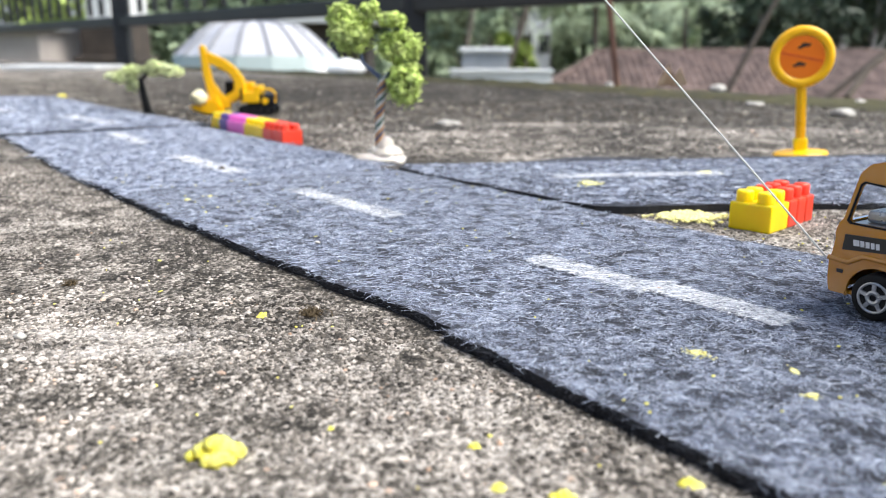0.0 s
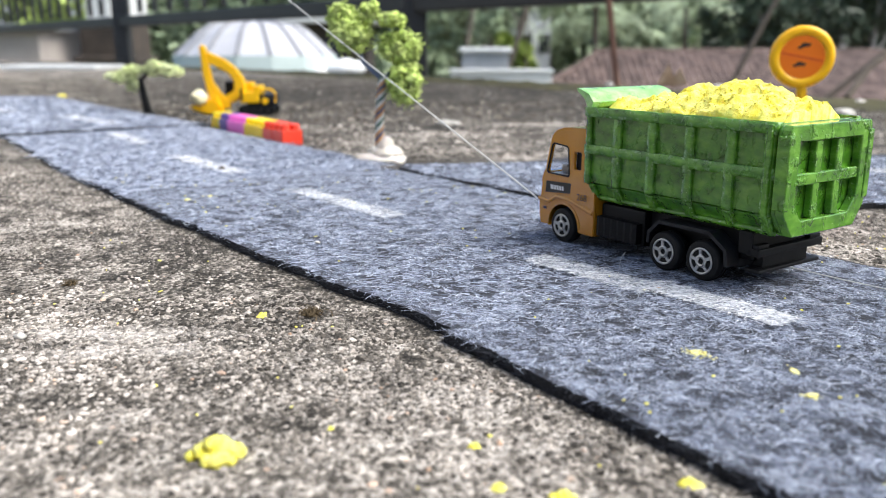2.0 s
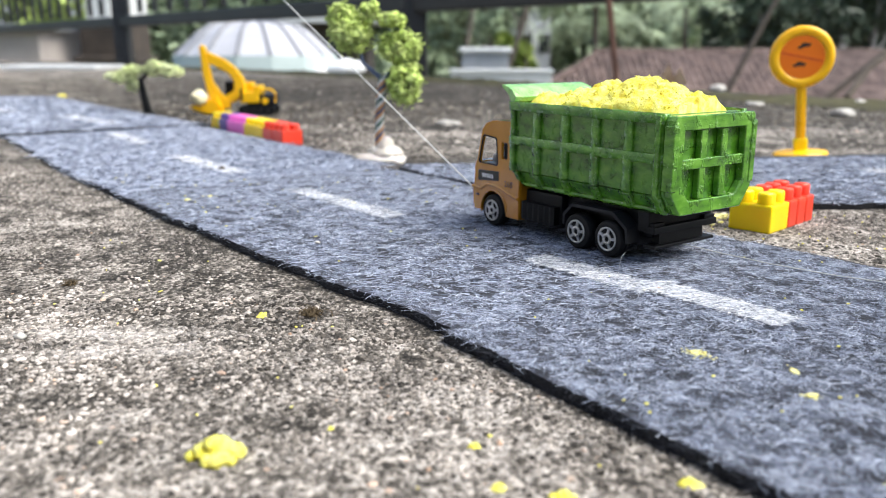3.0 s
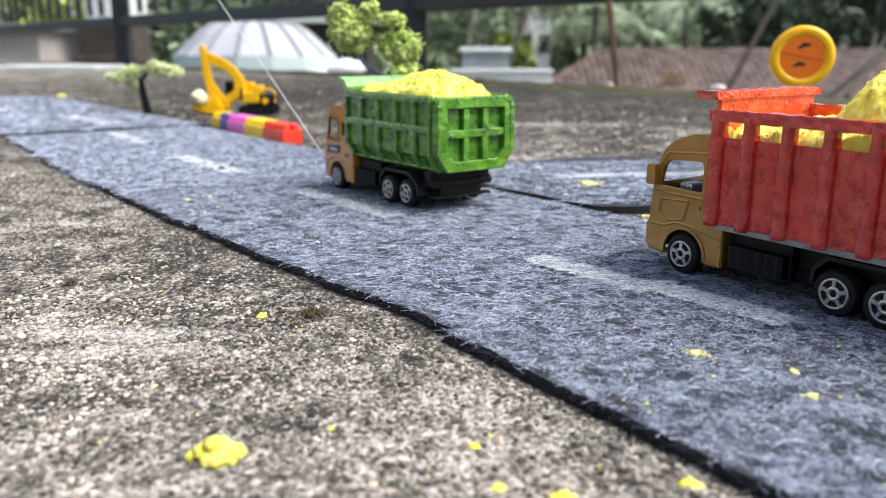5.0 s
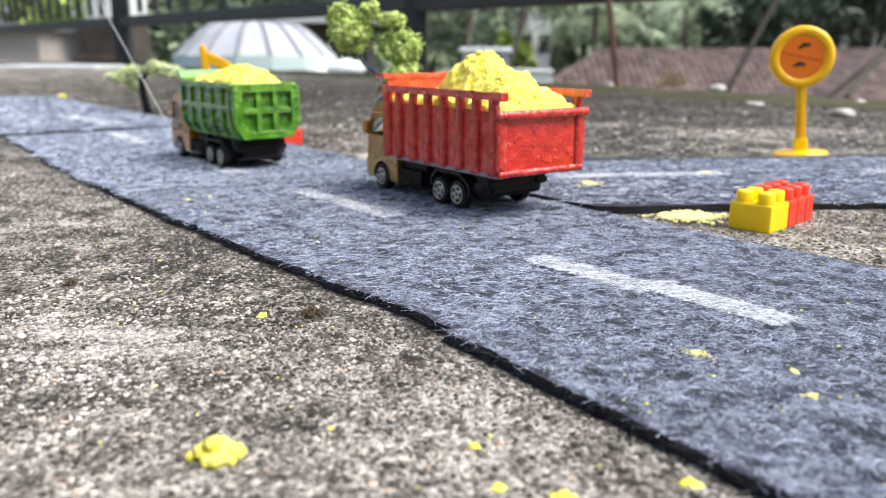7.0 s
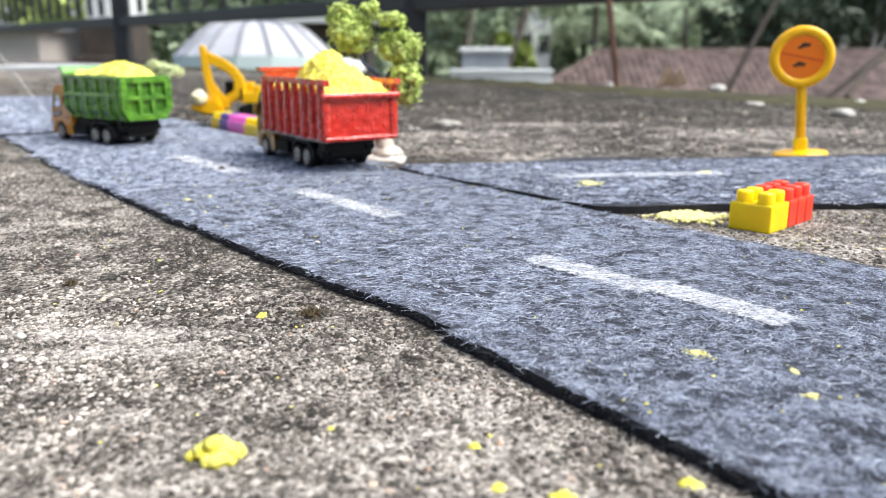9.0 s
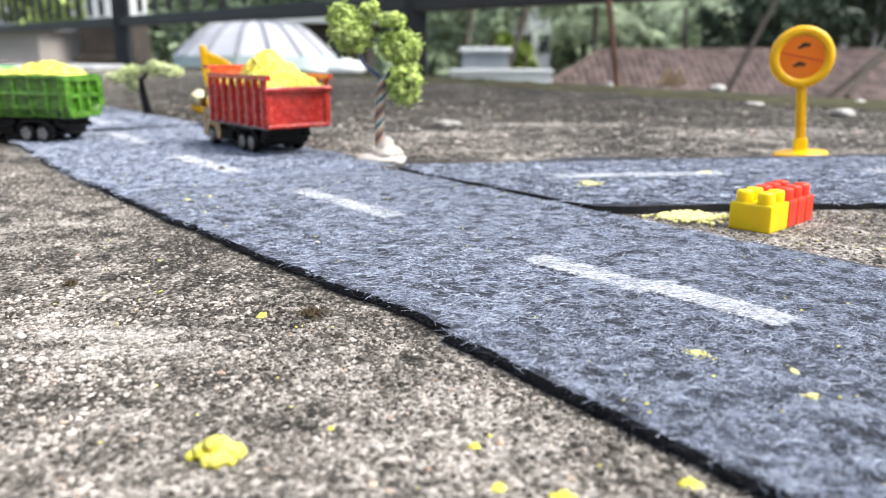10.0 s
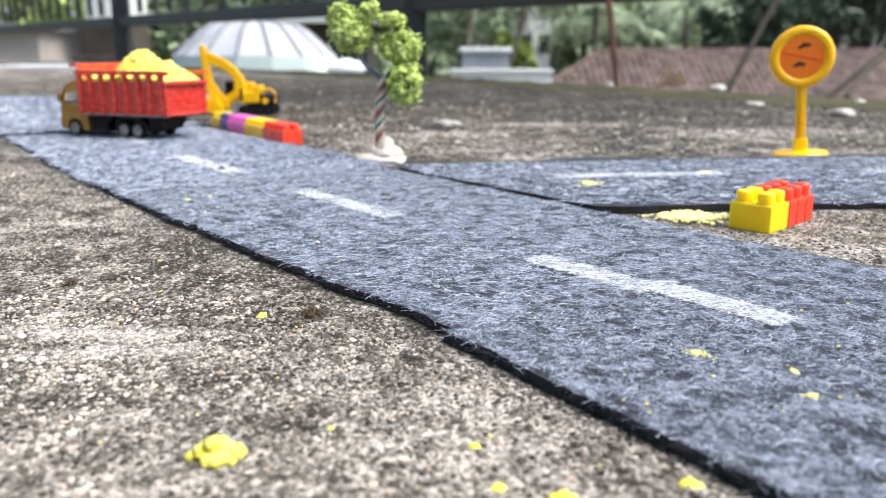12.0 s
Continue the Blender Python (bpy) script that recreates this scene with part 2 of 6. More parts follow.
BARE_METAL = simple("bare_cast_metal", (0.16, 0.16, 0.16), (0.30, 0.30, 0.30), 500, 0.5, 0.2, 0.2, 0.0002)
# Paler copy of the sand: bright light on flat patches painted into it.
SAND_LIT = simple("lit_yellow_sand", (0.80, 0.72, 0.22), (0.92, 0.87, 0.45), 500, 0.95, 0, 0.5, 0.0006)
DECAL_BLACK = simple("black_decal", (0.012, 0.011, 0.01), (0.03, 0.027, 0.02), 300, 0.45)
DECAL_WHITE = simple("silver_decal", (0.6, 0.6, 0.6), (0.75, 0.75, 0.75), 500, 0.5)
GLASS = make_glass()
YELLOW_PLASTIC = simple("yellow_plastic", (0.92, 0.62, 0.0), (0.97, 0.70, 0.002), 60, 0.32, 0, 0.05, 0.0002, 0, False, 0.4)
ORANGE_YELLOW = simple("orange_yellow_plastic", (0.94, 0.47, 0.0), (0.98, 0.55, 0.003), 60, 0.3, 0, 0.05, 0.0002, 0, False, 0.1)
EXC_YELLOW = simple("machine_yellow_plastic", (0.85, 0.46, 0.0), (0.92, 0.54, 0.005), 80, 0.33, 0, 0.05, 0.0002)
ORANGE = simple("orange_plastic", (0.85, 0.17, 0.005), (0.92, 0.22, 0.008), 60, 0.35, 0, 0.05, 0.0002)
ORANGE_DEEP = simple("deep_orange_print", (0.62, 0.085, 0.01), (0.72, 0.11, 0.012), 200, 0.5)
RED_PLASTIC = simple("red_plastic", (0.72, 0.045, 0.02), (0.82, 0.065, 0.03), 60, 0.33, 0, 0.05, 0.0002, 0, False, 0.3)
PINK_PLASTIC = simple("pink_plastic", (0.78, 0.12, 0.52), (0.86, 0.18, 0.62), 60, 0.33, 0, 0.05, 0.0002)
VIOLET_PLASTIC = simple("violet_plastic", (0.10, 0.06, 0.26), (0.14, 0.085, 0.34), 60, 0.33, 0, 0.05, 0.0002)
GLUE = simple("dried_glue", (0.56, 0.47, 0.39), (0.76, 0.71, 0.66), 90, 0.35, 0, 0.4, 0.001, 0.1, False, 0.2)
FOAM = simple("light_green_foam", (0.40, 0.52, 0.09), (0.64, 0.74, 0.27), 160, 0.9, 0, 0.5, 0.001, 0, True)
PALE_FOAM = simple("pale_green_foam", (0.52, 0.60, 0.25), (0.74, 0.78, 0.48), 160, 0.9, 0, 0.5, 0.001, 0, True)
WIRE_BLUE = simple("blue_wire", (0.03, 0.05, 0.11), (0.06, 0.09, 0.17), 300, 0.4)
WIRE_ORANGE = simple("orange_wire", (0.40, 0.19, 0.07), (0.52, 0.27, 0.11), 300, 0.4)
WIRE_WHITE = simple("white_wire", (0.50, 0.50, 0.48), (0.66, 0.66, 0.63), 300, 0.4)
WIRE_GREEN = simple("green_wire", (0.02, 0.07, 0.05), (0.05, 0.12, 0.08), 300, 0.4)
STRING = simple("white_thread", (0.52, 0.52, 0.50), (0.68, 0.68, 0.66), 2000, 0.8)
MOSS = simple("moss", (0.015, 0.012, 0.005), (0.080, 0.072, 0.020), 45, 0.95, 0, 1.0, 0.004)
STONE = simple("pale_pebble", (0.36, 0.34, 0.31), (0.58, 0.55, 0.51), 120, 0.7, 0, 0.4, 0.001)
LEAF_DRY = simple("dry_leaf", (0.38, 0.26, 0.17), (0.64, 0.51, 0.39), 90, 0.8, 0, 0.4, 0.001)
CRUMB_BROWN = simple("brown_litter", (0.05, 0.035, 0.018), (0.13, 0.09, 0.045), 500, 0.9, 0, 0.5, 0.0005)
STEEL_BLACK = simple("black_painted_steel", (0.012, 0.013, 0.015), (0.03, 0.031, 0.034), 12, 0.45, 0, 0.2, 0.002)
RUST = simple("rusty_steel", (0.14, 0.07, 0.05), (0.26, 0.14, 0.10), 40, 0.85, 0, 0.4, 0.002)
MASONRY = simple("sooty_masonry", (0.022, 0.018, 0.015), (0.075, 0.058, 0.047), 8, 0.9, 0, 0.6, 0.01)
PLASTER = simple("white_plaster", (0.60, 0.61, 0.61), (0.76, 0.76, 0.76), 2.5, 0.85, 0, 0.2, 0.01)
PINK_PLASTER = simple("pale_pink_plaster", (0.34, 0.30, 0.28), (0.46, 0.41, 0.38), 2.5, 0.85, 0, 0.2, 0.01)
GREY_ROOF = simple("grey_sheet_roof", (0.30, 0.31, 0.33), (0.45, 0.46, 0.49), 3, 0.55, 0, 0.2, 0.01)
TILES = simple("brown_clay_tiles", (0.105, 0.070, 0.062), (0.21, 0.15, 0.135), 2.2, 0.85, 0, 0.4, 0.01, 0, True)
SACKING = simple("white_sacking", (0.72, 0.72, 0.73), (0.82, 0.82, 0.82), 9, 0.8, 0, 0.3, 0.01)
CANVAS = simple("white_canvas", (0.38, 0.38, 0.42), (0.52, 0.52, 0.57), 4, 0.8, 0, 0.2, 0.01)
CANVAS_TEAL = simple("pale_turquoise_canvas", (0.44, 0.52, 0.52), (0.58, 0.66, 0.66), 4, 0.8, 0, 0.2, 0.01)
RIB_GREY = simple("grey_rib", (0.20, 0.20, 0.22), (0.32, 0.32, 0.34), 6, 0.6)
DARK_OPENING = simple("dark_window_glass", (0.01, 0.012, 0.016), (0.03, 0.034, 0.04), 2, 0.15)
BARK = simple("bark", (0.07, 0.055, 0.045), (0.16, 0.13, 0.105), 6, 0.9, 0, 0.8, 0.02)
BARK_PALE = simple("pale_bark", (0.30, 0.30, 0.29), (0.48, 0.48, 0.46), 4, 0.9, 0, 0.6, 0.02)
# Leaf green paled and greyed: the distance haze is painted into the colour.
LEAVES = simple("haze_paled_leaves", (0.19, 0.25, 0.14), (0.38, 0.45, 0.29), 1.5, 0.6, 0, 0, 0, 0, True)
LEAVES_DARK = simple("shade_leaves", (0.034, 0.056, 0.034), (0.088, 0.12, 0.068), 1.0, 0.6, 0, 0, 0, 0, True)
LEAVES_LIME = simple("lime_leaves", (0.22, 0.30, 0.05), (0.40, 0.48, 0.12), 1.5, 0.6, 0, 0, 0, 0, True)
# Pale fronds, lightened further to paint in the haze.
PALM = simple("palm_fronds", (0.30, 0.38, 0.22), (0.52, 0.60, 0.41), 1.5, 0.5, 0, 0, 0, 0, True)
EARTH = simple("garden_earth", (0.05, 0.055, 0.025), (0.13, 0.12, 0.06), 0.6, 0.95, 0, 0.5, 0.03)


# ---------------------------------------------------------------- mesh helpers
def finish(name, me, material, parent=None, label="", smooth=False, kind=""):
    ob = new(name, me)
    me.materials.append(material)
    if smooth:
        me.polygons.foreach_set("use_smooth", [True] * len(me.polygons))
    if parent:
        ob.parent = parent
    return tagged(ob, label=label, kind=kind)


def part(name, bm, material, parent=None, label="", smooth=False, kind=""):
    me = bpy.data.meshes.new(name)
    bm.to_mesh(me)
    bm.free()
    return finish(name, me, material, parent, label, smooth, kind)


def sheet(name, verts, faces, material, parent=None, label="", smooth=False, kind=""):
    me = bpy.data.meshes.new(name)
    me.from_pydata([tuple(v) for v in verts], [], [tuple(f) for f in faces])
    me.update()
    return finish(name, me, material, parent, label, smooth, kind)


def thing(name, label, category, group="", at=None):
    ob = tagged(new(name), label, category, group)
    ob.empty_display_size = 0.01
    if at is not None:
        ob.matrix_world = at
    return ob


def box(bm, lo, hi, bevel=0.0, turn=None):
    c = [(a + b) / 2 for a, b in zip(lo, hi)]
    s = [b - a for a, b in zip(lo, hi)]
    m = Matrix.Translation(c) @ (turn or Matrix()) @ Matrix.Diagonal((*s, 1))
    vs = bmesh.ops.create_cube(bm, size=1, matrix=m)["verts"]
    if bevel:
        es = list({e for v in vs for e in v.link_edges})
        bmesh.ops.bevel(bm, geom=es, offset=bevel, segments=2, affect="EDGES", profile=0.6)
    return bm


def rough_box(lo, hi, amp=0.00042, cuts=7, seed=0.0):
    """A bar with thick, uneven paint."""
    bm = box(bmesh.new(), lo, hi)
    long = max(hi[i] - lo[i] for i in range(3))
    bmesh.ops.subdivide_edges(bm, edges=[e for e in bm.edges if e.calc_length() > long * 0.4], cuts=cuts * 3, use_grid_fill=True)
    bmesh.ops.subdivide_edges(bm, edges=[e for e in bm.edges if e.calc_length() > 0.0018], cuts=1, use_grid_fill=True)
    for v in bm.verts:
        q = v.co * 560 + Vector((seed, -seed, seed * 0.5))
        v.co += noise.noise_vector(q) * amp + noise.noise_vector(q * 2.6) * amp * 0.5
    return bm


def boxes(*items):
    bm = bmesh.new()
    for it in items:
        box(bm, *it)
    return bm


def prism(bm, outline, x0, x1, holes=()):
    """Extrudes a (y, z) outline with holes along x."""
    loops = [list(outline)] + [list(h) for h in holes]
    flat = [p for lp in loops for p in lp]
    tris = mathutils_tess([[Vector((y, z, 0)) for y, z in lp] for lp in loops])
    a = [bm.verts.new((x0, y, z)) for y, z in flat]
    b = [bm.verts.new((x1, y, z)) for y, z in flat]
    for t in tris:
        try:
            bm.faces.new([a[i] for i in t])
            bm.faces.new([b[i] for i in reversed(t)])
        except ValueError:
            pass
    k = 0
    for lp in loops:
        n = len(lp)
        for i in range(n):
            j = (i + 1) % n
            bm.faces.new((a[k + i], a[k + j], b[k + j], b[k + i]))
        k += n
    bmesh.ops.recalc_face_normals(bm, faces=bm.faces)
    return bm


def tube(bm, pts, radius, sides=8, taper=None):
    rings = []
    for i, p in enumerate(pts):
        p = Vector(p)
        d = Vector(pts[min(i + 1, len(pts) - 1)]) - Vector(pts[max(i - 1, 0)])
        q = d.to_track_quat("Z", "Y")
        r = radius if taper is None else radius + (taper - radius) * i / (len(pts) - 1)
        rings.append([bm.verts.new(p + q @ Vector((r * math.cos(a), r * math.sin(a), 0))) for a in [math.tau * k / sides for k in range(sides)]])
    for a, b in zip(rings, rings[1:]):
        for k in range(sides):
            bm.faces.new((a[k], a[(k + 1) % sides], b[(k + 1) % sides], b[k]))
    bm.faces.new(list(reversed(rings[0])))
    bm.faces.new(rings[-1])
    return bm


def lathe(bm, profile, axis="X", sides=28, centre=(0, 0, 0)):
    """Turns (radius, along) points about an axis."""
    c = Vector(centre)
    rings = []
    for r, h in profile:
        ring = []
        for k in range(sides):
            a = math.tau * k / sides
            p = (h, r * math.cos(a), r * math.sin(a)) if axis == "X" else (r * math.cos(a), r * math.sin(a), h)
            ring.append(bm.verts.new(c + Vector(p)))
        rings.append(ring)
    for a, b in zip(rings, rings[1:]):
        for k in range(sides):
            bm.faces.new((a[k], a[(k + 1) % sides], b[(k + 1) % sides], b[k]))
    bm.faces.new(rings[0])
    bm.faces.new(rings[-1])
    bmesh.ops.recalc_face_normals(bm, faces=bm.faces)
    return bm


def lumps(bm, centre, size, bumps=0.25, detail=3, freq=2.0, seed=0.0):
    """An uneven lump: an icosphere pushed about by noise."""
    vs = bmesh.ops.create_icosphere(bm, subdivisions=detail, radius=1)["verts"]
    for v in vs:
        d = v.co.normalized()
        k = 1 + bumps * noise.fractal(d * freq + Vector((seed, seed * 1.7, -seed)), 0.9, 2.0, 4)
        v.co = Vector(centre) + Vector((d.x * size[0], d.y * size[1], d.z * size[2])) * k
    return bm


def mathutils_tess(loops):
    from mathutils.geometry import tessellate_polygon
    return tessellate_polygon(loops)


def leaf_mesh(name, blobs, leaf, material, parent, seed, label=""):
    """Thousands of small two-triangle leaves in clumped clouds: blobs of (centre, radii, count)."""
    rng = np.random.default_rng(seed)
    vs = []
    for c, r, n in blobs:
        d = rng.normal(0, 1, (n, 3))
        d = d / np.linalg.norm(d, axis=1, keepdims=True) * rng.uniform(0.25, 1, (n, 1)) ** 0.5
        wob = 1 + 0.3 * np.sin(d[:, :1] * 7 + d[:, 1:2] * 5 + seed) * np.cos(d[:, 2:3] * 6)
        p = np.array(c) + d * np.array(r) * wob
        a = rng.normal(0, 1, (n, 3))
        a /= np.linalg.norm(a, axis=1, keepdims=True)
        b = np.cross(a, rng.normal(0, 1, (n, 3)))
        b /= np.linalg.norm(b, axis=1, keepdims=True)
        s = leaf * rng.uniform(0.6, 1.5, (n, 1))
        vs.append(np.stack((p - a * s, p + b * s * 0.35, p + a * s, p - b * s * 0.35), 1).reshape(-1, 3))
    vs = np.concatenate(vs)
    fs = np.arange(len(vs)).reshape(-1, 4)
    return sheet(name, vs, fs, material, parent, label)


def shade_flat_edges(ob, angle=35):
    ob.data.polygons.foreach_set("use_smooth", [True] * len(ob.data.polygons))
    ob.data.set_sharp_from_angle(angle=radians(angle))
    return ob


# ---------------------------------------------------------------- setting
# Roof slab of a house, one storey up; z = 0 is its weathered top.
SLAB = [(-4.4, 7.18), (-1.1, 3.49), (-0.05, 2.34), (0.267, 1.84), (0.52, 1.46), (0.66, 1.227), (1.7, -0.35), (1.7, -1.6), (-4.4, -1.6)]


def slab_prism(name, outline, z0, z1, material, label, category, parent=None):
    bm = bmesh.new()
    top = [bm.verts.new((x, y, z1)) for x, y in outline]
    low = [bm.verts.new((x, y, z0)) for x, y in outline]
    bm.faces.new(top)
    bm.faces.new(list(reversed(low)))
    for i in range(len(outline)):
        j = (i + 1) % len(outline)
        bm.faces.new((top[i], low[i], low[j], top[j]))
    bmesh.ops.recalc_face_normals(bm, faces=bm.faces)
    ob = part(name, bm, material, parent)
    return ob


floor_slab = tagged(slab_prism("floor", SLAB, -0.14, 0.0, CONCRETE, "", ""), "weathered grey concrete roof slab with stains", "floor", kind="structure")
inner = [(x * 0.96 + 0.0, y * 0.96) for x, y in SLAB]
tagged(slab_prism("wall_below", inner, -3.5, -0.14, PLASTER, "", ""), "plastered wall below the roof slab", "wall", kind="structure")
sheet_pts = [(-2500, -2500, -3.5), (2500, -2500, -3.5), (2500, 2500, -3.5), (-2500, 2500, -3.5)]
tagged(sheet("ground", sheet_pts, [(0, 1, 2, 3)], EARTH), "dark garden earth with low growth", "ground", kind="structure")


# unseen walls added beside and behind the camera to cut the sky light
SHADE_WALL = simple("grey_shade_wall", (0.36, 0.36, 0.36), (0.48, 0.48, 0.48), 3, 0.9, 0, 0.3, 0.01)
for wall_name, blocks in (("shade_wall_west", (((-1.56, 0.25, 0.0), (-1.42, 2.4, 2.1), 0.005), ((-1.56, -1.46, 0.0), (-1.42, 0.25, 0.55), 0.005))), ("shade_wall_south", (((-4.4, -1.6, 0.0), (1.7, -1.46, 1.0), 0.005),))):
    tagged(part(wall_name, boxes(*blocks), SHADE_WALL), "plain grey wall added out of view to block sky light", "wall", kind="structure")


def grit(name, regions, count, size, seed, parent, material=GRIT):
    """Loose and half-sunk grains on the slab, as one mesh."""
    rng = np.random.default_rng(seed)
    octa = np.array([(1, 0, 0), (0, 1, 0), (-1, 0, 0), (0, -1, 0), (0, 0, 1), (0.7, 0.7, 0.55), (-0.7, 0.7, 0.55), (-0.7, -0.7, 0.55), (0.7, -0.7, 0.55)], float)
    tri = np.array([(0, 5, 8), (1, 6, 5), (2, 7, 6), (3, 8, 7), (0, 1, 5), (1, 2, 6), (2, 3, 7), (3, 0, 8), (4, 8, 5), (4, 5, 6), (4, 6, 7), (4, 7, 8)])
    vs, fs, k = [], [], 0
    for inside, (x0, y0, x1, y1), share in regions:
        n = int(count * share)
        p = np.column_stack((rng.uniform(x0, x1, n), rng.uniform(y0, y1, n)))
        p = p[[inside(x, y) and noise.noise((x * 55, y * 55, 2.0)) + rng.uniform(-0.7, 0.7) > -0.1 for x, y in p]]
        for x, y in p:
            r = size * min(rng.lognormal(0, 0.42), 2.1)
            a = rng.uniform(0, 6.3)
            q = octa * (r * rng.uniform(0.7, 1.3), r * rng.uniform(0.7, 1.2), r * rng.uniform(0.6, 1.15)) * rng.uniform(0.75, 1.2, (9, 1))
            c, s = math.cos(a), math.sin(a)
            vs.append(np.column_stack((x + q[:, 0] * c - q[:, 1] * s, y + q[:, 0] * s + q[:, 1] * c, q[:, 2] - r * 0.12)))
            fs.append(tri + k)
            k += 9
    return sheet(name, np.concatenate(vs), np.concatenate(fs), material, parent, "", False, "stuff")


# The road's own axes: U along it, away from the camera, and N across it.
U, N = Vector((-0.62, 0.785, 0)), Vector((0.785, 0.62, 0))


def road_at(s, n, z=0.0):
    return Vector((-0.62 * s + 0.785 * n, 0.785 * s + 0.62 * n, z))


def across(x, y):
    return 0.785 * x + 0.62 * y


def near_left(x, y):
    return across(x, y) < 0.126 and y > 0.09


def near_right(x, y):
    return across(x, y) > 0.297 and y < 0.386


grit("grit", [(near_left, (-0.15, 0.09, 0.1, 0.25), 0.55), (near_left, (-0.34, 0.25, 0.02, 0.55), 0.45), (near_right, (0.06, 0.25, 0.32, 0.386), 0.14)], 85000, 0.00046, 3, floor_slab)


def behind_road(x, y):
    return across(x, y) > 0.33 and y > 0.585 + 0.12 * x and (y < 2.2 - 1.4 * x)


grit("gravel", [(behind_road, (-0.45, 0.56, 0.62, 0.86), 1.0)], 8500, 0.0012, 4, floor_slab)
grit("gravel", [(behind_road, (-0.45, 0.86, 0.62, 1.2), 0.6), (behind_road, (-0.9, 1.2, 0.6, 2.2), 0.4)], 12000, 0.0014, 6, floor_slab, SOOTY_GRIT)


def felt_piece(name, outline, z0, z1, label, step=0.006, wobble=0.0007, seed=1):
    """A cut felt sheet with a slightly ragged edge."""
    rng = random.Random(seed)
    pts = []
    for (x0, y0), (x1, y1) in zip(outline, outline[1:] + outline[:1]):
        n = max(1, int(math.hypot(x1 - x0, y1 - y0) / step))
        for i in range(n):
            f = i / n
            pts.append((x0 + (x1 - x0) * f + rng.uniform(-wobble, wobble), y0 + (y1 - y0) * f + rng.uniform(-wobble, wobble)))
    ob = slab_prism(name, pts, z0, z1, FELT, "", "")
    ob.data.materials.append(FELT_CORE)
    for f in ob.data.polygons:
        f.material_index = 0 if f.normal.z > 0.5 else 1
    return tagged(ob, label, "felt road", kind="structure")


def outline_sn(*sn):
    return [tuple(road_at(s, n)[:2]) for s, n in sn]


FELT_TOP = 0.003
NEAR_EDGE = [(0.0, 0.1206), (0.06, 0.1239), (0.08, 0.1250), (0.10, 0.1263), (0.125, 0.1280), (0.145, 0.1287), (0.1625, 0.1291)]
LEFT_EDGE = [(0.145, 0.1330), (0.165, 0.1326), (0.190, 0.1333), (0.205, 0.1320), (0.220, 0.1297), (0.240, 0.1305), (0.260, 0.1288), (0.300, 0.1281), (0.335, 0.1284), (0.360, 0.1260), (0.400, 0.1264), (0.450, 0.1270), (0.500, 0.1265), (0.570, 0.1281), (0.685, 0.1348), (0.795, 0.1385)]
RIGHT_EDGE = [(0.785, 0.318), (0.72, 0.312), (0.66, 0.306), (0.58, 0.297), (0.48, 0.2925), (0.30, 0.2925), (0.145, 0.288)]
road_near = felt_piece("road_near", outline_sn((-0.34, 0.1030), *NEAR_EDGE, (0.1650, 0.2), (0.168, 0.2905), (0.1, 0.2885), (0.0, 0.286), (-0.34, 0.286)), 0.0, FELT_TOP + 0.0003, "charcoal felt sheet laid as a toy road", seed=2)
road_mid = felt_piece("road_middle", outline_sn(*LEFT_EDGE, *RIGHT_EDGE), 0.0, FELT_TOP, "charcoal felt road sheet with white dashes", seed=3)
road_far = felt_piece("road_bend", [(-0.392, 0.7145), (-0.228, 0.8165), (-0.307, 0.882), (-0.42, 1.035), (-0.524, 1.18), (-0.643, 1.285), (-0.713, 1.32), (-1.0, 1.38), (-1.3, 1.32), (-1.3, 0.72), (-0.9, 0.64), (-0.55, 0.66), (-0.45, 0.69)], 0.0, FELT_TOP + 0.0012, "felt road sheet where the toy road bends", 0.012, seed=4)
road_side = felt_piece("road_side", [(-0.0285, 0.5125), (0.0, 0.4765), (0.035, 0.432), (0.0625, 0.3965), (0.0735, 0.3845), (0.0857, 0.3825), (0.1424, 0.3890), (0.2204, 0.3960), (0.45, 0.405), (0.45, 0.60), (0.319, 0.582), (0.1624, 0.557), (0.105, 0.566), (0.0856, 0.562), (0.06, 0.545), (0.0437, 0.5366), (-0.024, 0.5286)], 0.0, 0.0038, "felt side road sheet joining the main road", seed=5)


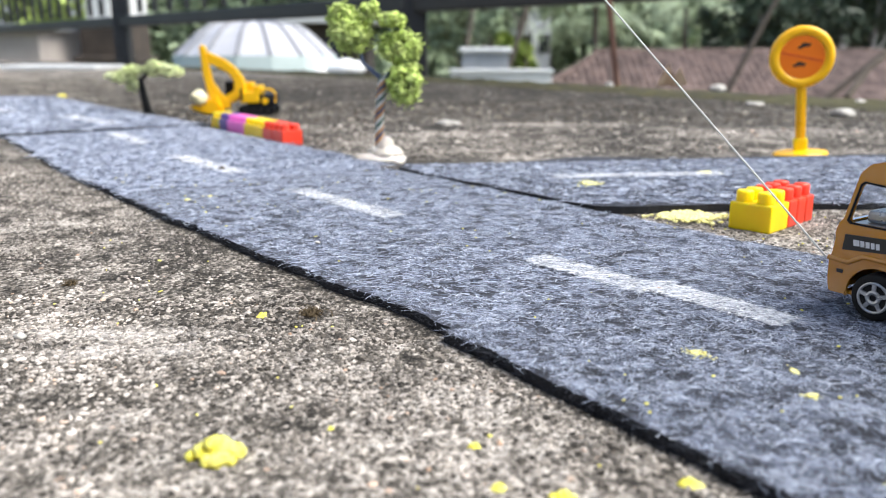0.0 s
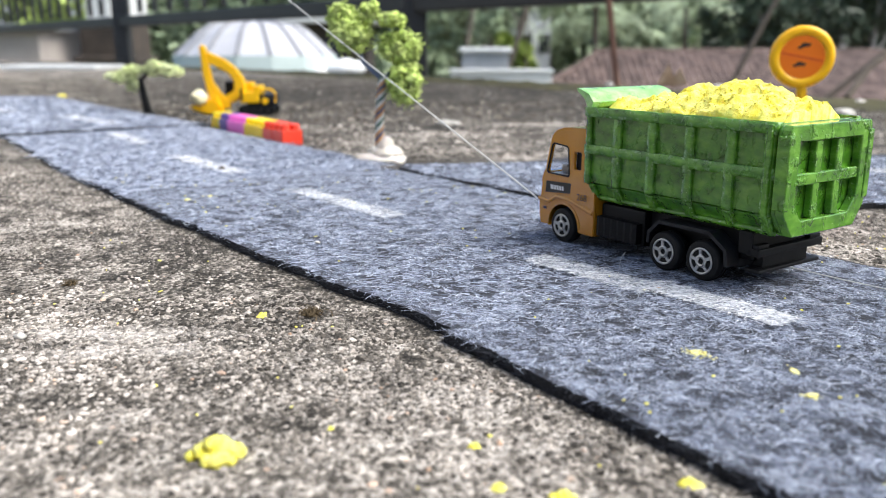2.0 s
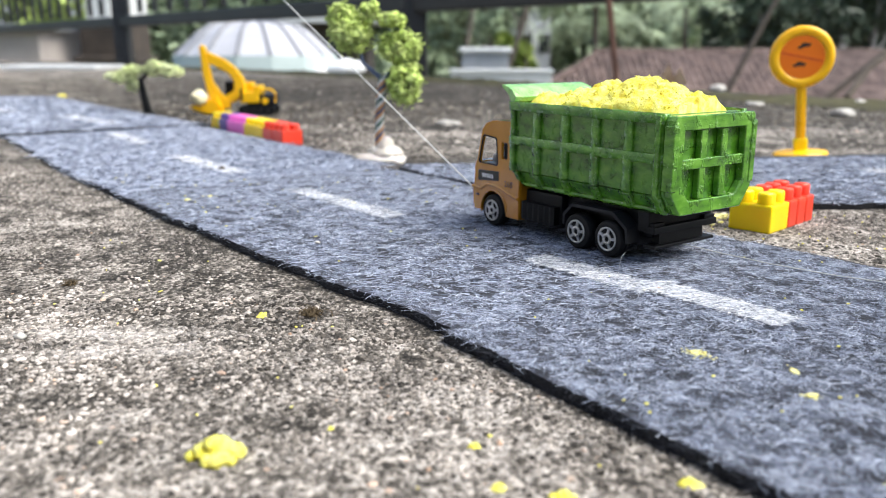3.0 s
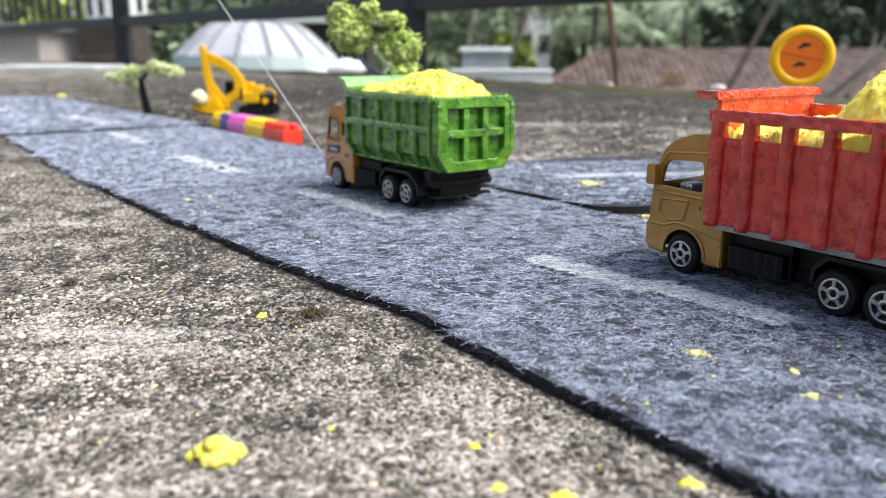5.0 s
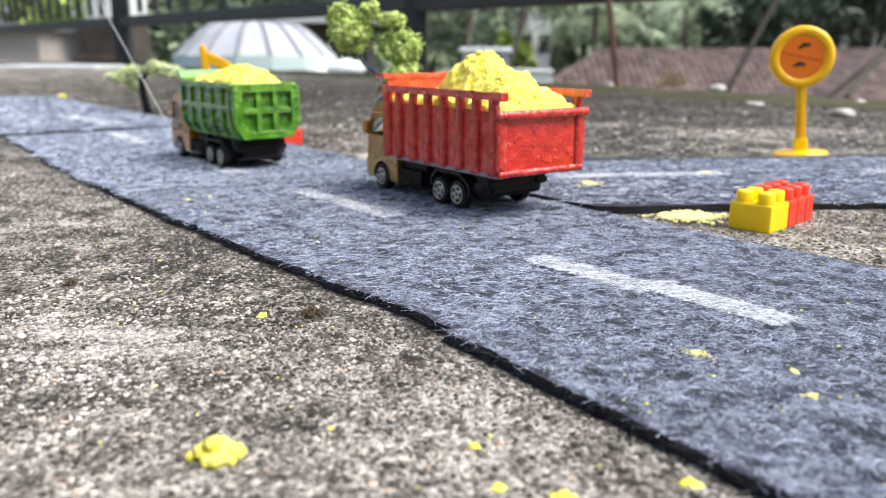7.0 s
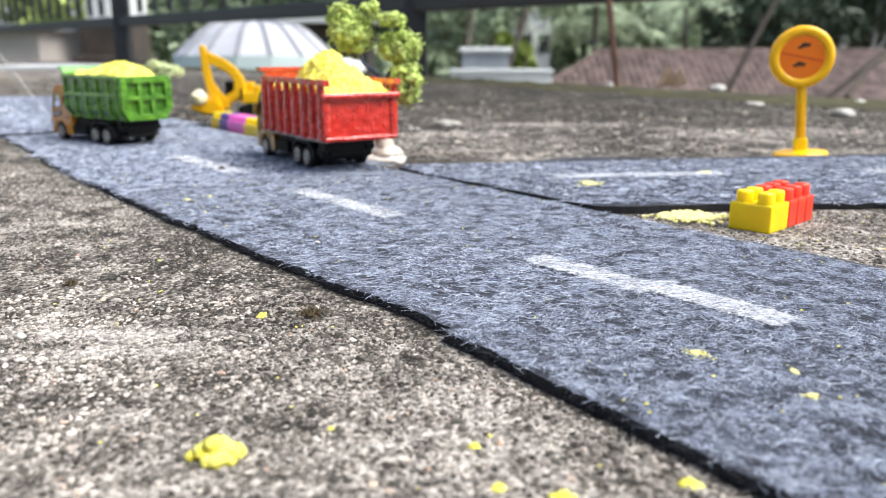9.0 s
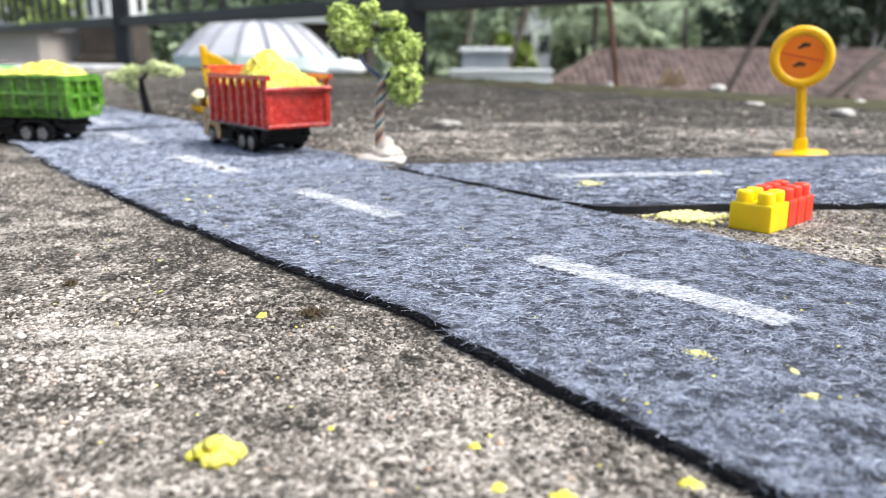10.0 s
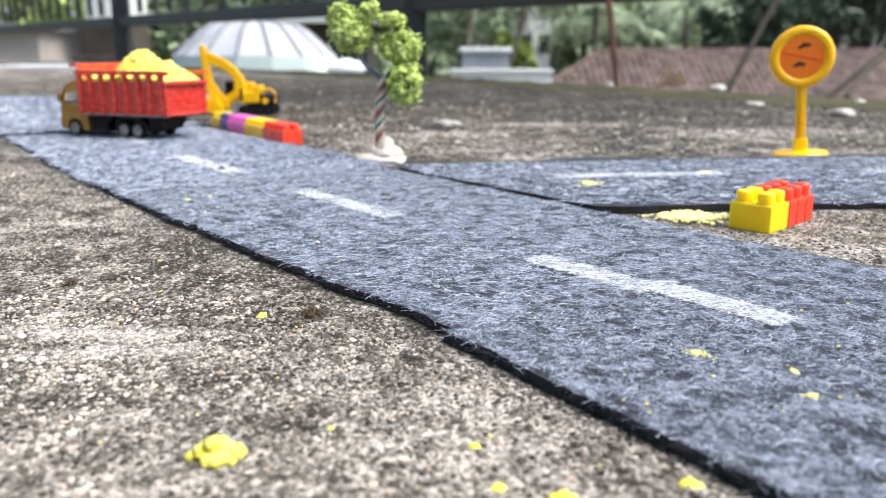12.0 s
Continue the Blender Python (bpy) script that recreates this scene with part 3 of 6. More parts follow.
def fibre_mesh(name, starts, z, length, width, material, parent, seed, lift=0.0004, wind=None):
    """Curled fibres lying in the nap: three-sided strands, as one mesh."""
    rng = np.random.default_rng(seed)
    n = len(starts)
    seg = 4
    ang = rng.uniform(0, math.tau, n) if wind is None else rng.normal(wind, 0.5, n)
    curl = rng.normal(0, 1.0, n)
    ln = length * rng.lognormal(0, 0.45, n) / seg
    w = width * rng.uniform(0.6, 1.5, n)
    roll = rng.uniform(-1.0, 1.0, n)
    p = np.zeros((n, seg + 1, 3))
    p[:, 0, :2] = starts
    top = z if isinstance(z, np.ndarray) else np.full(n, z)
    arch = lift * rng.uniform(0.1, 1.3, n)
    for i in range(1, seg + 1):
        a = ang + curl * i + rng.normal(0, 0.35, n)
        p[:, i, 0] = p[:, i - 1, 0] + np.cos(a) * ln
        p[:, i, 1] = p[:, i - 1, 1] + np.sin(a) * ln
    hump = np.sin(np.linspace(0.15, math.pi - 0.15, seg + 1))
    p[:, :, 2] = top[:, None] + arch[:, None] * hump[None, :] + 0.00003
    d = np.gradient(p, axis=1)
    side = np.stack((-d[:, :, 1], d[:, :, 0], np.zeros_like(d[:, :, 0])), -1)
    side /= np.linalg.norm(side, axis=2, keepdims=True) + 1e-12
    side = side * np.cos(roll)[:, None, None]
    side[:, :, 2] += np.sin(roll)[:, None]
    ring = np.stack((p + side * w[:, None, None] * 0.5, p - side * w[:, None, None] * 0.5), 2)
    verts = ring.reshape(-1, 3)
    base = (np.arange(n) * (seg + 1) * 2)[:, None, None]
    a = np.arange(seg) * 2
    quad = np.stack((a, a + 1, a + 3, a + 2), -1).reshape(-1, 4)
    faces = (base + quad[None]).reshape(-1, 4)
    me = bpy.data.meshes.new(name)
    me.vertices.add(len(verts))
    me.vertices.foreach_set("co", verts.astype(np.float32).ravel())
    me.loops.add(faces.size)
    me.loops.foreach_set("vertex_index", faces.astype(np.int32).ravel())
    me.polygons.add(len(faces))
    me.polygons.foreach_set("loop_start", np.arange(0, faces.size, 4, dtype=np.int32))
    me.update(calc_edges=True)
    return finish(name, me, material, parent, "", False, "stuff")


def along_edge(count, edge, s0, s1, seed):
    rng = np.random.default_rng(seed)
    s = rng.uniform(s0, s1, count)
    n = np.interp(s, [e[0] for e in edge], [e[1] for e in edge]) + rng.normal(0.0, 0.0006, count)
    return np.column_stack((-0.62 * s + 0.785 * n, 0.785 * s + 0.62 * n))


def strewn(count, s0, s1, n0, n1, seed, clump=None):
    rng = np.random.default_rng(seed)
    s, n = rng.uniform(s0, s1, count), rng.uniform(n0, n1, count)
    if clump:
        keep = [0.65 * noise.noise((a * clump, b * clump, seed)) + 0.5 * noise.noise((a * clump * 2.7, b * clump * 2.7, seed)) + rng.uniform(-0.30, 0.30) > 0.03 for a, b in zip(s, n)]
        s, n = s[keep], n[keep]
    for edge, lo, hi in ((NEAR_EDGE, -1, 0.163), (LEFT_EDGE, 0.163, 1)):
        inside = (s < lo) | (s >= hi) | (n > np.interp(s, [e[0] for e in edge], [e[1] for e in edge]) + 0.0005)
        s, n = s[inside], n[inside]
    return np.column_stack((-0.62 * s + 0.785 * n, 0.785 * s + 0.62 * n))


fibre_mesh("fibres", strewn(175000, -0.06, 0.168, 0.1175, 0.287, 11, 150), FELT_TOP + 0.0003, 0.0029, 0.00009, FIBRE, road_near, 21)
fibre_mesh("fibres", strewn(152000, 0.163, 0.46, 0.1260, 0.290, 12, 130), FELT_TOP, 0.0036, 0.00012, FIBRE, road_mid, 22, 0.0003)
fibre_mesh("fibres", strewn(40000, 0.44, 0.785, 0.1265, 0.305, 13), FELT_TOP, 0.006, 0.00027, FIBRE, road_mid, 23)
far_rng = np.random.default_rng(33)
far_pts = np.column_stack((far_rng.uniform(-0.95, -0.24, 56000), far_rng.uniform(0.70, 1.34, 56000)))
far_pts = far_pts[(far_pts @ np.array([0.785, 0.62]) < 0.312) & (far_pts @ np.array([-0.50, 0.866]) > 0.818) & (far_pts[:, 1] < 1.28)]
fibre_mesh("fibres", far_pts, FELT_TOP + 0.0012, 0.010, 0.0005, FIBRE, road_far, 27)
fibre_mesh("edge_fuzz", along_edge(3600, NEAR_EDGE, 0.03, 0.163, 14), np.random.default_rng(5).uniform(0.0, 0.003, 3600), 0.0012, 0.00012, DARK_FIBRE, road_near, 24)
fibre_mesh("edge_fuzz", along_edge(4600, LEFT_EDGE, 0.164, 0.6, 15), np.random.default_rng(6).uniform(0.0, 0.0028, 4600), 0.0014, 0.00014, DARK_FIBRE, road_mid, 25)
side_rng = np.random.default_rng(31)
side_pts = np.column_stack((side_rng.uniform(-0.02, 0.40, 24000), side_rng.uniform(0.39, 0.57, 24000)))
side_pts = side_pts[(side_pts @ np.array([0.785, 0.62]) > 0.296) & (side_pts[:, 1] < 0.53 + side_pts[:, 0] * 0.12)]
fibre_mesh("fibres", side_pts, 0.0038, 0.006, 0.00024, FIBRE, road_side, 26)


def dash(corners, z, road, seed, count, wide=0.00013):
    """One rubbed white road mark, with whitened fibres on it."""
    rng = np.random.default_rng(seed)
    a, b, c, d = [np.array(p) for p in corners]
    nx, ny = 40, 8
    grid, faces = [], []
    for j in range(ny + 1):
        for i in range(nx + 1):
            u, v = i / nx, j / ny
            p = (a * (1 - u) + b * u) * (1 - v) + (d * (1 - u) + c * u) * v
            grid.append((*(p + rng.normal(0, 0.0005, 2)), z + 0.00025 + rng.uniform(0, 0.0001)))
    for j in range(ny):
        for i in range(nx):
            k = j * (nx + 1) + i
            faces.append((k, k + 1, k + nx + 2, k + nx + 1))
    sheet("white_dash", grid, faces, CHALK, road, "faded white painted dash")
    u, v = rng.uniform(0, 1, (count, 1)), rng.uniform(-0.03, 1.03, (count, 1))
    p = (a * (1 - u) + b * u) * (1 - v) + (d * (1 - u) + c * u) * v
    fibre_mesh("white_fibres", p, z + 0.0002, 0.0020 + wide * 6, wide, WHITE_FIBRE, road, seed, 0.0005)


def dash_sn(s0, s1, n, w, shear=0.0):
    return [tuple(road_at(s0, n - w / 2)[:2]), tuple(road_at(s1, n - w / 2 + shear)[:2]), tuple(road_at(s1, n + w / 2 + shear)[:2]), tuple(road_at(s0, n + w / 2)[:2])]


dash(dash_sn(0.151, 0.204, 0.2042, 0.0120, -0.0005), FELT_TOP + 0.0003, road_near, 41, 900)
dash(dash_sn(0.108, 0.156, 0.2088, 0.0120, -0.0004), FELT_TOP + 0.00042, road_near, 49, 900)
dash(dash_sn(0.296, 0.390, 0.207, 0.0125), FELT_TOP, road_mid, 42, 620)
dash(dash_sn(0.466, 0.565, 0.2075, 0.0125), FELT_TOP + 0.0001, road_mid, 43, 900, 0.00024)
dash(dash_sn(0.662, 0.762, 0.2155, 0.013, 0.006), FELT_TOP + 0.0001, road_mid, 44, 450, 0.00028)
dash([(-0.335, 0.812), (-0.43, 0.905), (-0.418, 0.918), (-0.322, 0.822)], FELT_TOP + 0.0012, road_far, 45, 320, 0.00045)
dash([(-0.52, 0.97), (-0.66, 1.08), (-0.65, 1.095), (-0.51, 0.985)], FELT_TOP + 0.0012, road_far, 46, 320, 0.00050)
dash([(0.0645, 0.468), (0.170, 0.480), (0.170, 0.4945), (0.066, 0.482)], 0.0038, road_side, 47, 900)
dash([(0.262, 0.490), (0.37, 0.503), (0.37, 0.517), (0.262, 0.504)], 0.0038, road_side, 48, 500)


def moss_strip():
    """Dark moss grown along the slab's edge."""
    rng = random.Random(8)
    way = [Vector(p) for p in ((-1.0, 3.25), (-0.09, 2.26), (0.22, 1.80), (0.47, 1.43), (0.61, 1.20), (1.1, 0.45))]
    vs, fs, rows = [], [], 0
    cols = 14
    for a, b in zip(way, way[1:]):
        n = max(2, int((b - a).length / 0.03))
        for i in range(n):
            p = a.lerp(b, i / n)
            d = (b - a).normalized()
            q = Vector((d.y, -d.x))
            wide = 0.16 + 0.07 * noise.noise((p.x * 5, p.y * 5, 0)) + rng.uniform(-0.01, 0.01)
            for c in range(cols):
                f = c / (cols - 1)
                w = p + q * (-0.015 + wide * f)
                h = 0.011 * math.sin(math.pi * min(1, f * 1.02 + 0.02)) ** 0.6 * (0.65 + 0.6 * noise.noise((w.x * 40, w.y * 40, 3)))
                vs.append((w.x, w.y, max(h, 0) - 0.0008 if 0 < c < cols - 1 else -0.001))
            rows += 1
    for r in range(rows - 1):
        for c in range(cols - 1):
            k = r * cols + c
            fs.append((k, k + 1, k + cols + 1, k + cols))
    return tagged(sheet("moss", vs, fs, MOSS, None, "", True), "dark olive moss along the slab's edge", "moss", kind="stuff")


moss_strip()


# ---------------------------------------------------------------- toy trucks
MM = 0.001


def mm(pts):
    return [(y * MM, z * MM) for y, z in pts]


def arc(cy, cz, r, a0, a1, n=12):
    return [(cy + r * math.cos(radians(a0 + (a1 - a0) * i / n)), cz + r * math.sin(radians(a0 + (a1 - a0) * i / n))) for i in range(n + 1)]


WHEEL_R = 6.8


def make_wheel(truck, x, y, out):
    """Tyre with a five-hole silver rim; out is -1 or 1."""
    bm = bmesh.new()
    w = 5.6 * MM
    r = WHEEL_R * MM
    lathe(bm, [(r * 0.60, -w / 2), (r * 0.72, -w / 2 - 0.0002), (r * 0.93, -w / 2 + 0.0002), (r, -w / 2 + 0.0009), (r, -0.0003), (r * 0.97, -0.0002), (r * 0.97, 0.0002), (r, 0.0003), (r, w / 2 - 0.0009), (r * 0.93, w / 2 - 0.0002), (r * 0.72, w / 2 + 0.0002), (r * 0.60, w / 2)], "X", 32)
    wheel = shade_flat_edges(part("wheel", bm, RUBBER, truck), 40)
    wheel.matrix_basis = Matrix.Translation((x * MM, y * MM, WHEEL_R * MM))
    rim = bmesh.new()
    e = out * (w / 2 + 0.00005)
    for r0, r1, h in ((0.56, 0.665, 0.0005), (0.15, 0.31, 0.0006)):
        pr = [(r * r0, e), (r * r0, e + out * h * 0.7), (r * (r0 + r1) / 2, e + out * h), (r * r1, e + out * h * 0.7), (r * r1, e)]
        n = 30
        rings = [[rim.verts.new((hh, rr * math.cos(math.tau * k / n), rr * math.sin(math.tau * k / n))) for k in range(n)] for rr, hh in pr]
        for a, b in zip(rings, rings[1:]):
            for k in range(n):
                rim.faces.new((a[k], a[(k + 1) % n], b[(k + 1) % n], b[k]))
    for k in range(5):
        turn = Matrix.Rotation(math.tau * k / 5, 4, "X")
        vs = bmesh.ops.create_cube(rim, size=1, matrix=turn @ Matrix.Translation((e + out * 0.0002, 0, r * 0.40)) @ Matrix.Diagonal((0.0005, r * 0.16, r * 0.34, 1)))["verts"]
    bmesh.ops.recalc_face_normals(rim, faces=rim.faces)
    part("rim", rim, SILVER, wheel, "silver five-spoke rim")
    hub = bmesh.new()
    lathe(hub, [(r * 0.60, e - out * 0.0006), (r * 0.60, e - out * 0.0002), (r * 0.12, e - out * 0.0002)], "X", 20)
    part("hub_back", hub, BLACK_PLASTIC, wheel)
    return wheel


def text_part(body, size, at, material, parent, name):
    cu = bpy.data.curves.new(name, "FONT")
    cu.body, cu.size, cu.extrude, cu.align_x, cu.align_y = body, size, 0.00003, "CENTER", "CENTER"
    cu.materials.append(material)
    ob = new(name, cu)
    ob.parent = parent
    ob.matrix_basis = at
    return ob


def make_cab(truck, paint, profile, arch, windows, half, back):
    """Hollow die-cast cab: two pierced sides, a wrapped front and roof, interior and glass."""
    side = mm(profile)
    for x in (-half, half - 1.4):
        bm = prism(bmesh.new(), side, x * MM, (x + 1.4) * MM, [mm(w) for w in windows])
        bmesh.ops.bevel(bm, geom=[e for e in bm.edges if e.calc_face_angle(0) > 0.5], offset=0.00035, segments=2, affect="EDGES")
        shade_flat_edges(part("cab_side", bm, paint, truck), 40)
    shell = bmesh.new()
    skin = [p for p in profile if p not in arch]
    x0, x1 = (-half + 1.4) * MM, (half - 1.4) * MM
    glass_at = max(range(len(skin) - 1), key=lambda i: skin[i + 1][1] - skin[i][1] if skin[i][0] > 0 else -1)
    for i in range(len(skin) - 1):
        (ya, za), (yb, zb) = skin[i], skin[i + 1]
        d = Vector((yb - ya, zb - za)).normalized()
        nrm = Vector((d.y, -d.x)) * 1.2
        quad = [(ya, za), (yb, zb), (yb - nrm.x, zb - nrm.y), (ya - nrm.x, za - nrm.y)]
        if i == glass_at:
            part("windscreen", prism(bmesh.new(), mm(quad), x0, x1), GLASS, truck, "clear windscreen").visible_shadow = False
        else:
            prism(shell, mm(quad), x0, x1)
    bmesh.ops.remove_doubles(shell, verts=shell.verts, dist=0.00002)
    part("cab_shell", shell, paint, truck)
    # seats and dashboard, plated
    bm = boxes(((x0, -0.002, 0.020), (x1, 0.010, 0.0265), 0.0008), ((x0 + 0.003, -0.0095, 0.020), (-0.003, -0.0055, 0.0335), 0.001), ((0.003, -0.0095, 0.020), (x1 - 0.003, -0.0055, 0.0335), 0.001), ((-0.015, 0.002, 0.0265), (-0.007, 0.0075, 0.0300), 0.001))
    part("interior", bm, SILVER, truck, "silver-plated seats and dashboard")
    part("cab_floor", boxes(((x0, back * MM + 0.002, 0.0165), (x1, 0.0115, 0.0200))), BLACK_PLASTIC, truck)
    return truck


def make_chassis(truck, rear, axle_at):
    bm = boxes(((-0.013, rear * MM + 0.002, 0.0085), (0.013, -0.014, 0.0190), 0.0006), ((-0.0165, -0.0385, 0.0050), (0.0165, -0.0172, 0.0180), 0.0008), ((-0.0135, axle_at[2] * MM - 0.008, 0.0048), (0.0135, -0.010, 0.0090), 0.0008), ((-0.0175, rear * MM, 0.0115), (0.0175, axle_at[2] * MM - 0.0110, 0.0190), 0.0006))
    part("chassis", bm, BLACK_PLASTIC, truck, "black plastic chassis")
    for sgn in (-1, 1):
        wave = [(-37.5 + k * 1.65 + e, 18.2 + (1.9 if (k + (e > 1)) % 2 else 1.3)) for k in range(12) for e in (0.1, 1.55)]
        bm = bmesh.new()
        low = [bm.verts.new((sgn * x * MM, y * MM, 0.0062)) for y, x in wave + [(-17.8, 16.6), (-37.4, 16.6)]]
        top = [bm.verts.new((v.co.x, v.co.y, 0.0135)) for v in low]
        bm.faces.new(low)
        bm.faces.new(list(reversed(top)))
        for i in range(len(low)):
            j = (i + 1) % len(low)
            bm.faces.new((low[i], low[j], top[j], top[i]))
        bmesh.ops.recalc_face_normals(bm, faces=bm.faces)
        part("side_tank", bm, BLACK_PLASTIC, truck)
        m0, m1 = axle_at[1] + 8.0, axle_at[2] - 9.8
        outer = [(m0, 8.5), (m0 - 0.3, 12.8), (m0 - 4.7, 17.2), (m1 + 7.7, 17.2), (m1 + 0.7, 12.2), (m1, 6.8)]
        inner_line = [(m1 + 1.2, 6.8), (m1 + 1.8, 11.6), (m1 + 8.2, 16.0), (m0 - 5.2, 16.0), (m0 - 1.4, 12.2), (m0 - 1.1, 8.5)]
        bm = prism(bmesh.new(), mm(outer + inner_line), sgn * 0.0205, sgn * 0.0140)
        part("mudguard", bm, GREY_PLASTIC, truck, "dark grey wheel arch strip")
        part("tail_lamp", boxes(((sgn * 0.014 - 0.003, rear * MM - 0.0018, 0.0125), (sgn * 0.014 + 0.003, rear * MM + 0.002, 0.0150), 0.0004)), BLACK_PLASTIC, truck)
    if rear < -85:
        part("rear_bumper", boxes(((-0.0185, rear * MM + 0.0030, 0.0064), (0.0185, rear * MM + 0.0120, 0.0140), 0.0030)), BLACK_PLASTIC, truck, "rounded black rear block")
    else:
        part("rear_bumper", boxes(((-0.0165, rear * MM - 0.0025, 0.0058), (0.0165, rear * MM + 0.003, 0.0070), 0.0004), ((-0.0175, rear * MM - 0.0025, 0.0112), (0.0175, rear * MM + 0.002, 0.0138), 0.0005), ((-0.012, rear * MM - 0.0005, 0.0062), (0.012, rear * MM + 0.003, 0.0134))), BLACK_PLASTIC, truck)
    for y in axle_at:
        part("axle", tube(bmesh.new(), [(-0.0155, y * MM, WHEEL_R * MM), (0.0155, y * MM, WHEEL_R * MM)], 0.0011, 8), BLACK_PLASTIC, truck)
    wheels = []
    for y in axle_at:
        for sgn in (-1, 1):
            wheels.append(make_wheel(truck, sgn * 17.7, y, sgn))
    return wheels


FOLD, TUCK = 26.0, 3.6


def tipper_side(x, out, truck, paint, y0, y1, z0, z1, cols):
    """One tipper side: upright upper wall, lower wall folded inwards, rims, mid rail and ribs."""
    tilt = math.atan2(TUCK, FOLD - z0)
    length = math.hypot(TUCK, FOLD - z0)
    hinge = Matrix.Translation((x * MM, 0, FOLD * MM)) @ Matrix.Rotation(out * tilt, 4, "Y")
    nose = 4.5
    upper = [(y0, FOLD), (y0, z1), (y1, z1), (y1, FOLD)]
    part("side_wall", prism(bmesh.new(), mm(upper), x * MM, (x + out * 1.2) * MM), paint, truck)
    bm = prism(bmesh.new(), mm([(y0, 0), (y1, 0), (y1, -length), (y0 - nose, -length)]), 0, out * 1.2 * MM)
    bmesh.ops.transform(bm, matrix=hinge, verts=bm.verts)
    part("side_wall", bm, paint, truck)

    def rib(lo, hi, tucked, seed, narrow=0.0):
        lo, hi = [min(a, b) * MM for a, b in zip(lo, hi)], [max(a, b) * MM for a, b in zip(lo, hi)]
        bm = rough_box(lo, hi, 0.00030, 7, seed)
        if narrow:
            mid = (lo[1] + hi[1]) / 2
            for v in bm.verts:
                deep = min(max((v.co.x - (0 if tucked else x * MM)) * out / 0.0026, 0.0), 1.0)
                v.co.y = mid + (v.co.y - mid) * (1 - (1 - narrow) * deep)
        if tucked:
            bmesh.ops.transform(bm, matrix=hinge, verts=bm.verts)
        part("rib", bm, GREEN_WORN, truck, "", True)

    rib((x + out * 0.6, y1, z1 - 3.4), (x + out * 3.0, y0, z1), False, 3.0)
    rib((x + out * 1.0, y1, 36.6), (x + out * 2.7, y0, 40.0), False, 5.0)
    rib((out * 0.8, y1, -length), (out * 2.3, y0 - nose, -length + 1.8), True, 7.0)
    for k in range(cols + 1):
        y = y0 + (y1 - y0) * k / cols
        a, b = (y - 2.8, y) if k == 0 else (y, y + 4.4) if k == cols else (y - 2.1, y + 2.1)
        rib((x + out * 0.9, a, FOLD - 0.3), (x + out * 2.7, b, z1 - 3.2), False, y, 0.7)
        slip = nose if k == 0 else 0.0
        rib((out * 0.9, a - slip * 0.55, -length + 1.6), (out * 2.6, b - slip * 0.55, 0.4), True, y + 9, 0.7)


def scatter_crumbs(heap, places, count, size, seed):
    """Loose crumbs lying on a heap, as one mesh under it."""
    bm = bmesh.new()
    bmesh.ops.create_icosphere(bm, subdivisions=2, radius=1)
    ball = np.array([v.co for v in bm.verts])
    tri = np.array([[v.index for v in f.verts] for f in bm.faces])
    bm.free()
    rng = np.random.default_rng(seed)
    at = places[rng.integers(0, len(places), count)]
    r = size * rng.lognormal(0, 0.45, (count, 1, 1)) * rng.uniform(0.7, 1.3, (count, 1, 3))
    jag = 1 + rng.normal(0, 0.22, (count, len(ball), 1))
    vs = at[:, None, :] + ball[None] * r * jag
    fs = (np.arange(count) * len(ball))[:, None, None] + tri[None]
    return sheet("crumb_layer", vs.reshape(-1, 3), fs.reshape(-1, 3), SAND, heap, "", True, "stuff")


def sand_heap(name, label, half, y0, y1, base, shape, lump, seed):
    """A heap on a fine grid: height from shape(x, y) in millimetres, broken into crumbs."""
    nx, ny = int(half * 2 / 0.55), int((y0 - y1) / 0.55)
    vs, fs = [], []
    for j in range(ny + 1):
        for i in range(nx + 1):
            x, y = -half + 2 * half * i / nx, y1 + (y0 - y1) * j / ny
            p = Vector((x, y, seed))
            h = shape(x, y)
            h += noise.fractal(p * 0.10, 0.9, 2.0, 3) * lump * 1.2
            d = noise.voronoi(Vector((x * 0.22, y * 0.22, seed)))[0][0]
            h += (0.35 - d * d) * lump * 0.9
            q = Vector((x, y, max(h, base - 4)))
            if i in (0, nx) or j in (0, ny):
                q.z = base - 4
            else:
                q += noise.noise_vector(q * 0.28) * lump * 0.45 + noise.noise_vector(q * 0.6) * lump * 0.26 + noise.noise_vector(q * 1.3) * lump * 0.22
                q.x, q.y = min(max(q.x, -half), half), min(max(q.y, y1), y0)
            vs.append((q.x * MM, q.y * MM, q.z * MM))
    for j in range(ny):
        for i in range(nx):
            k = j * (nx + 1) + i
            fs.append((k, k + 1, k + nx + 2, k + nx + 1))
    ob = sheet(name, vs, fs, SAND, None, "", True)
    scatter_crumbs(ob, np.array(vs).reshape(ny + 1, nx + 1, 3)[3:-3, 3:-3].reshape(-1, 3), 1800, 0.00018, int(seed))
    return tagged(ob, label, "sand")


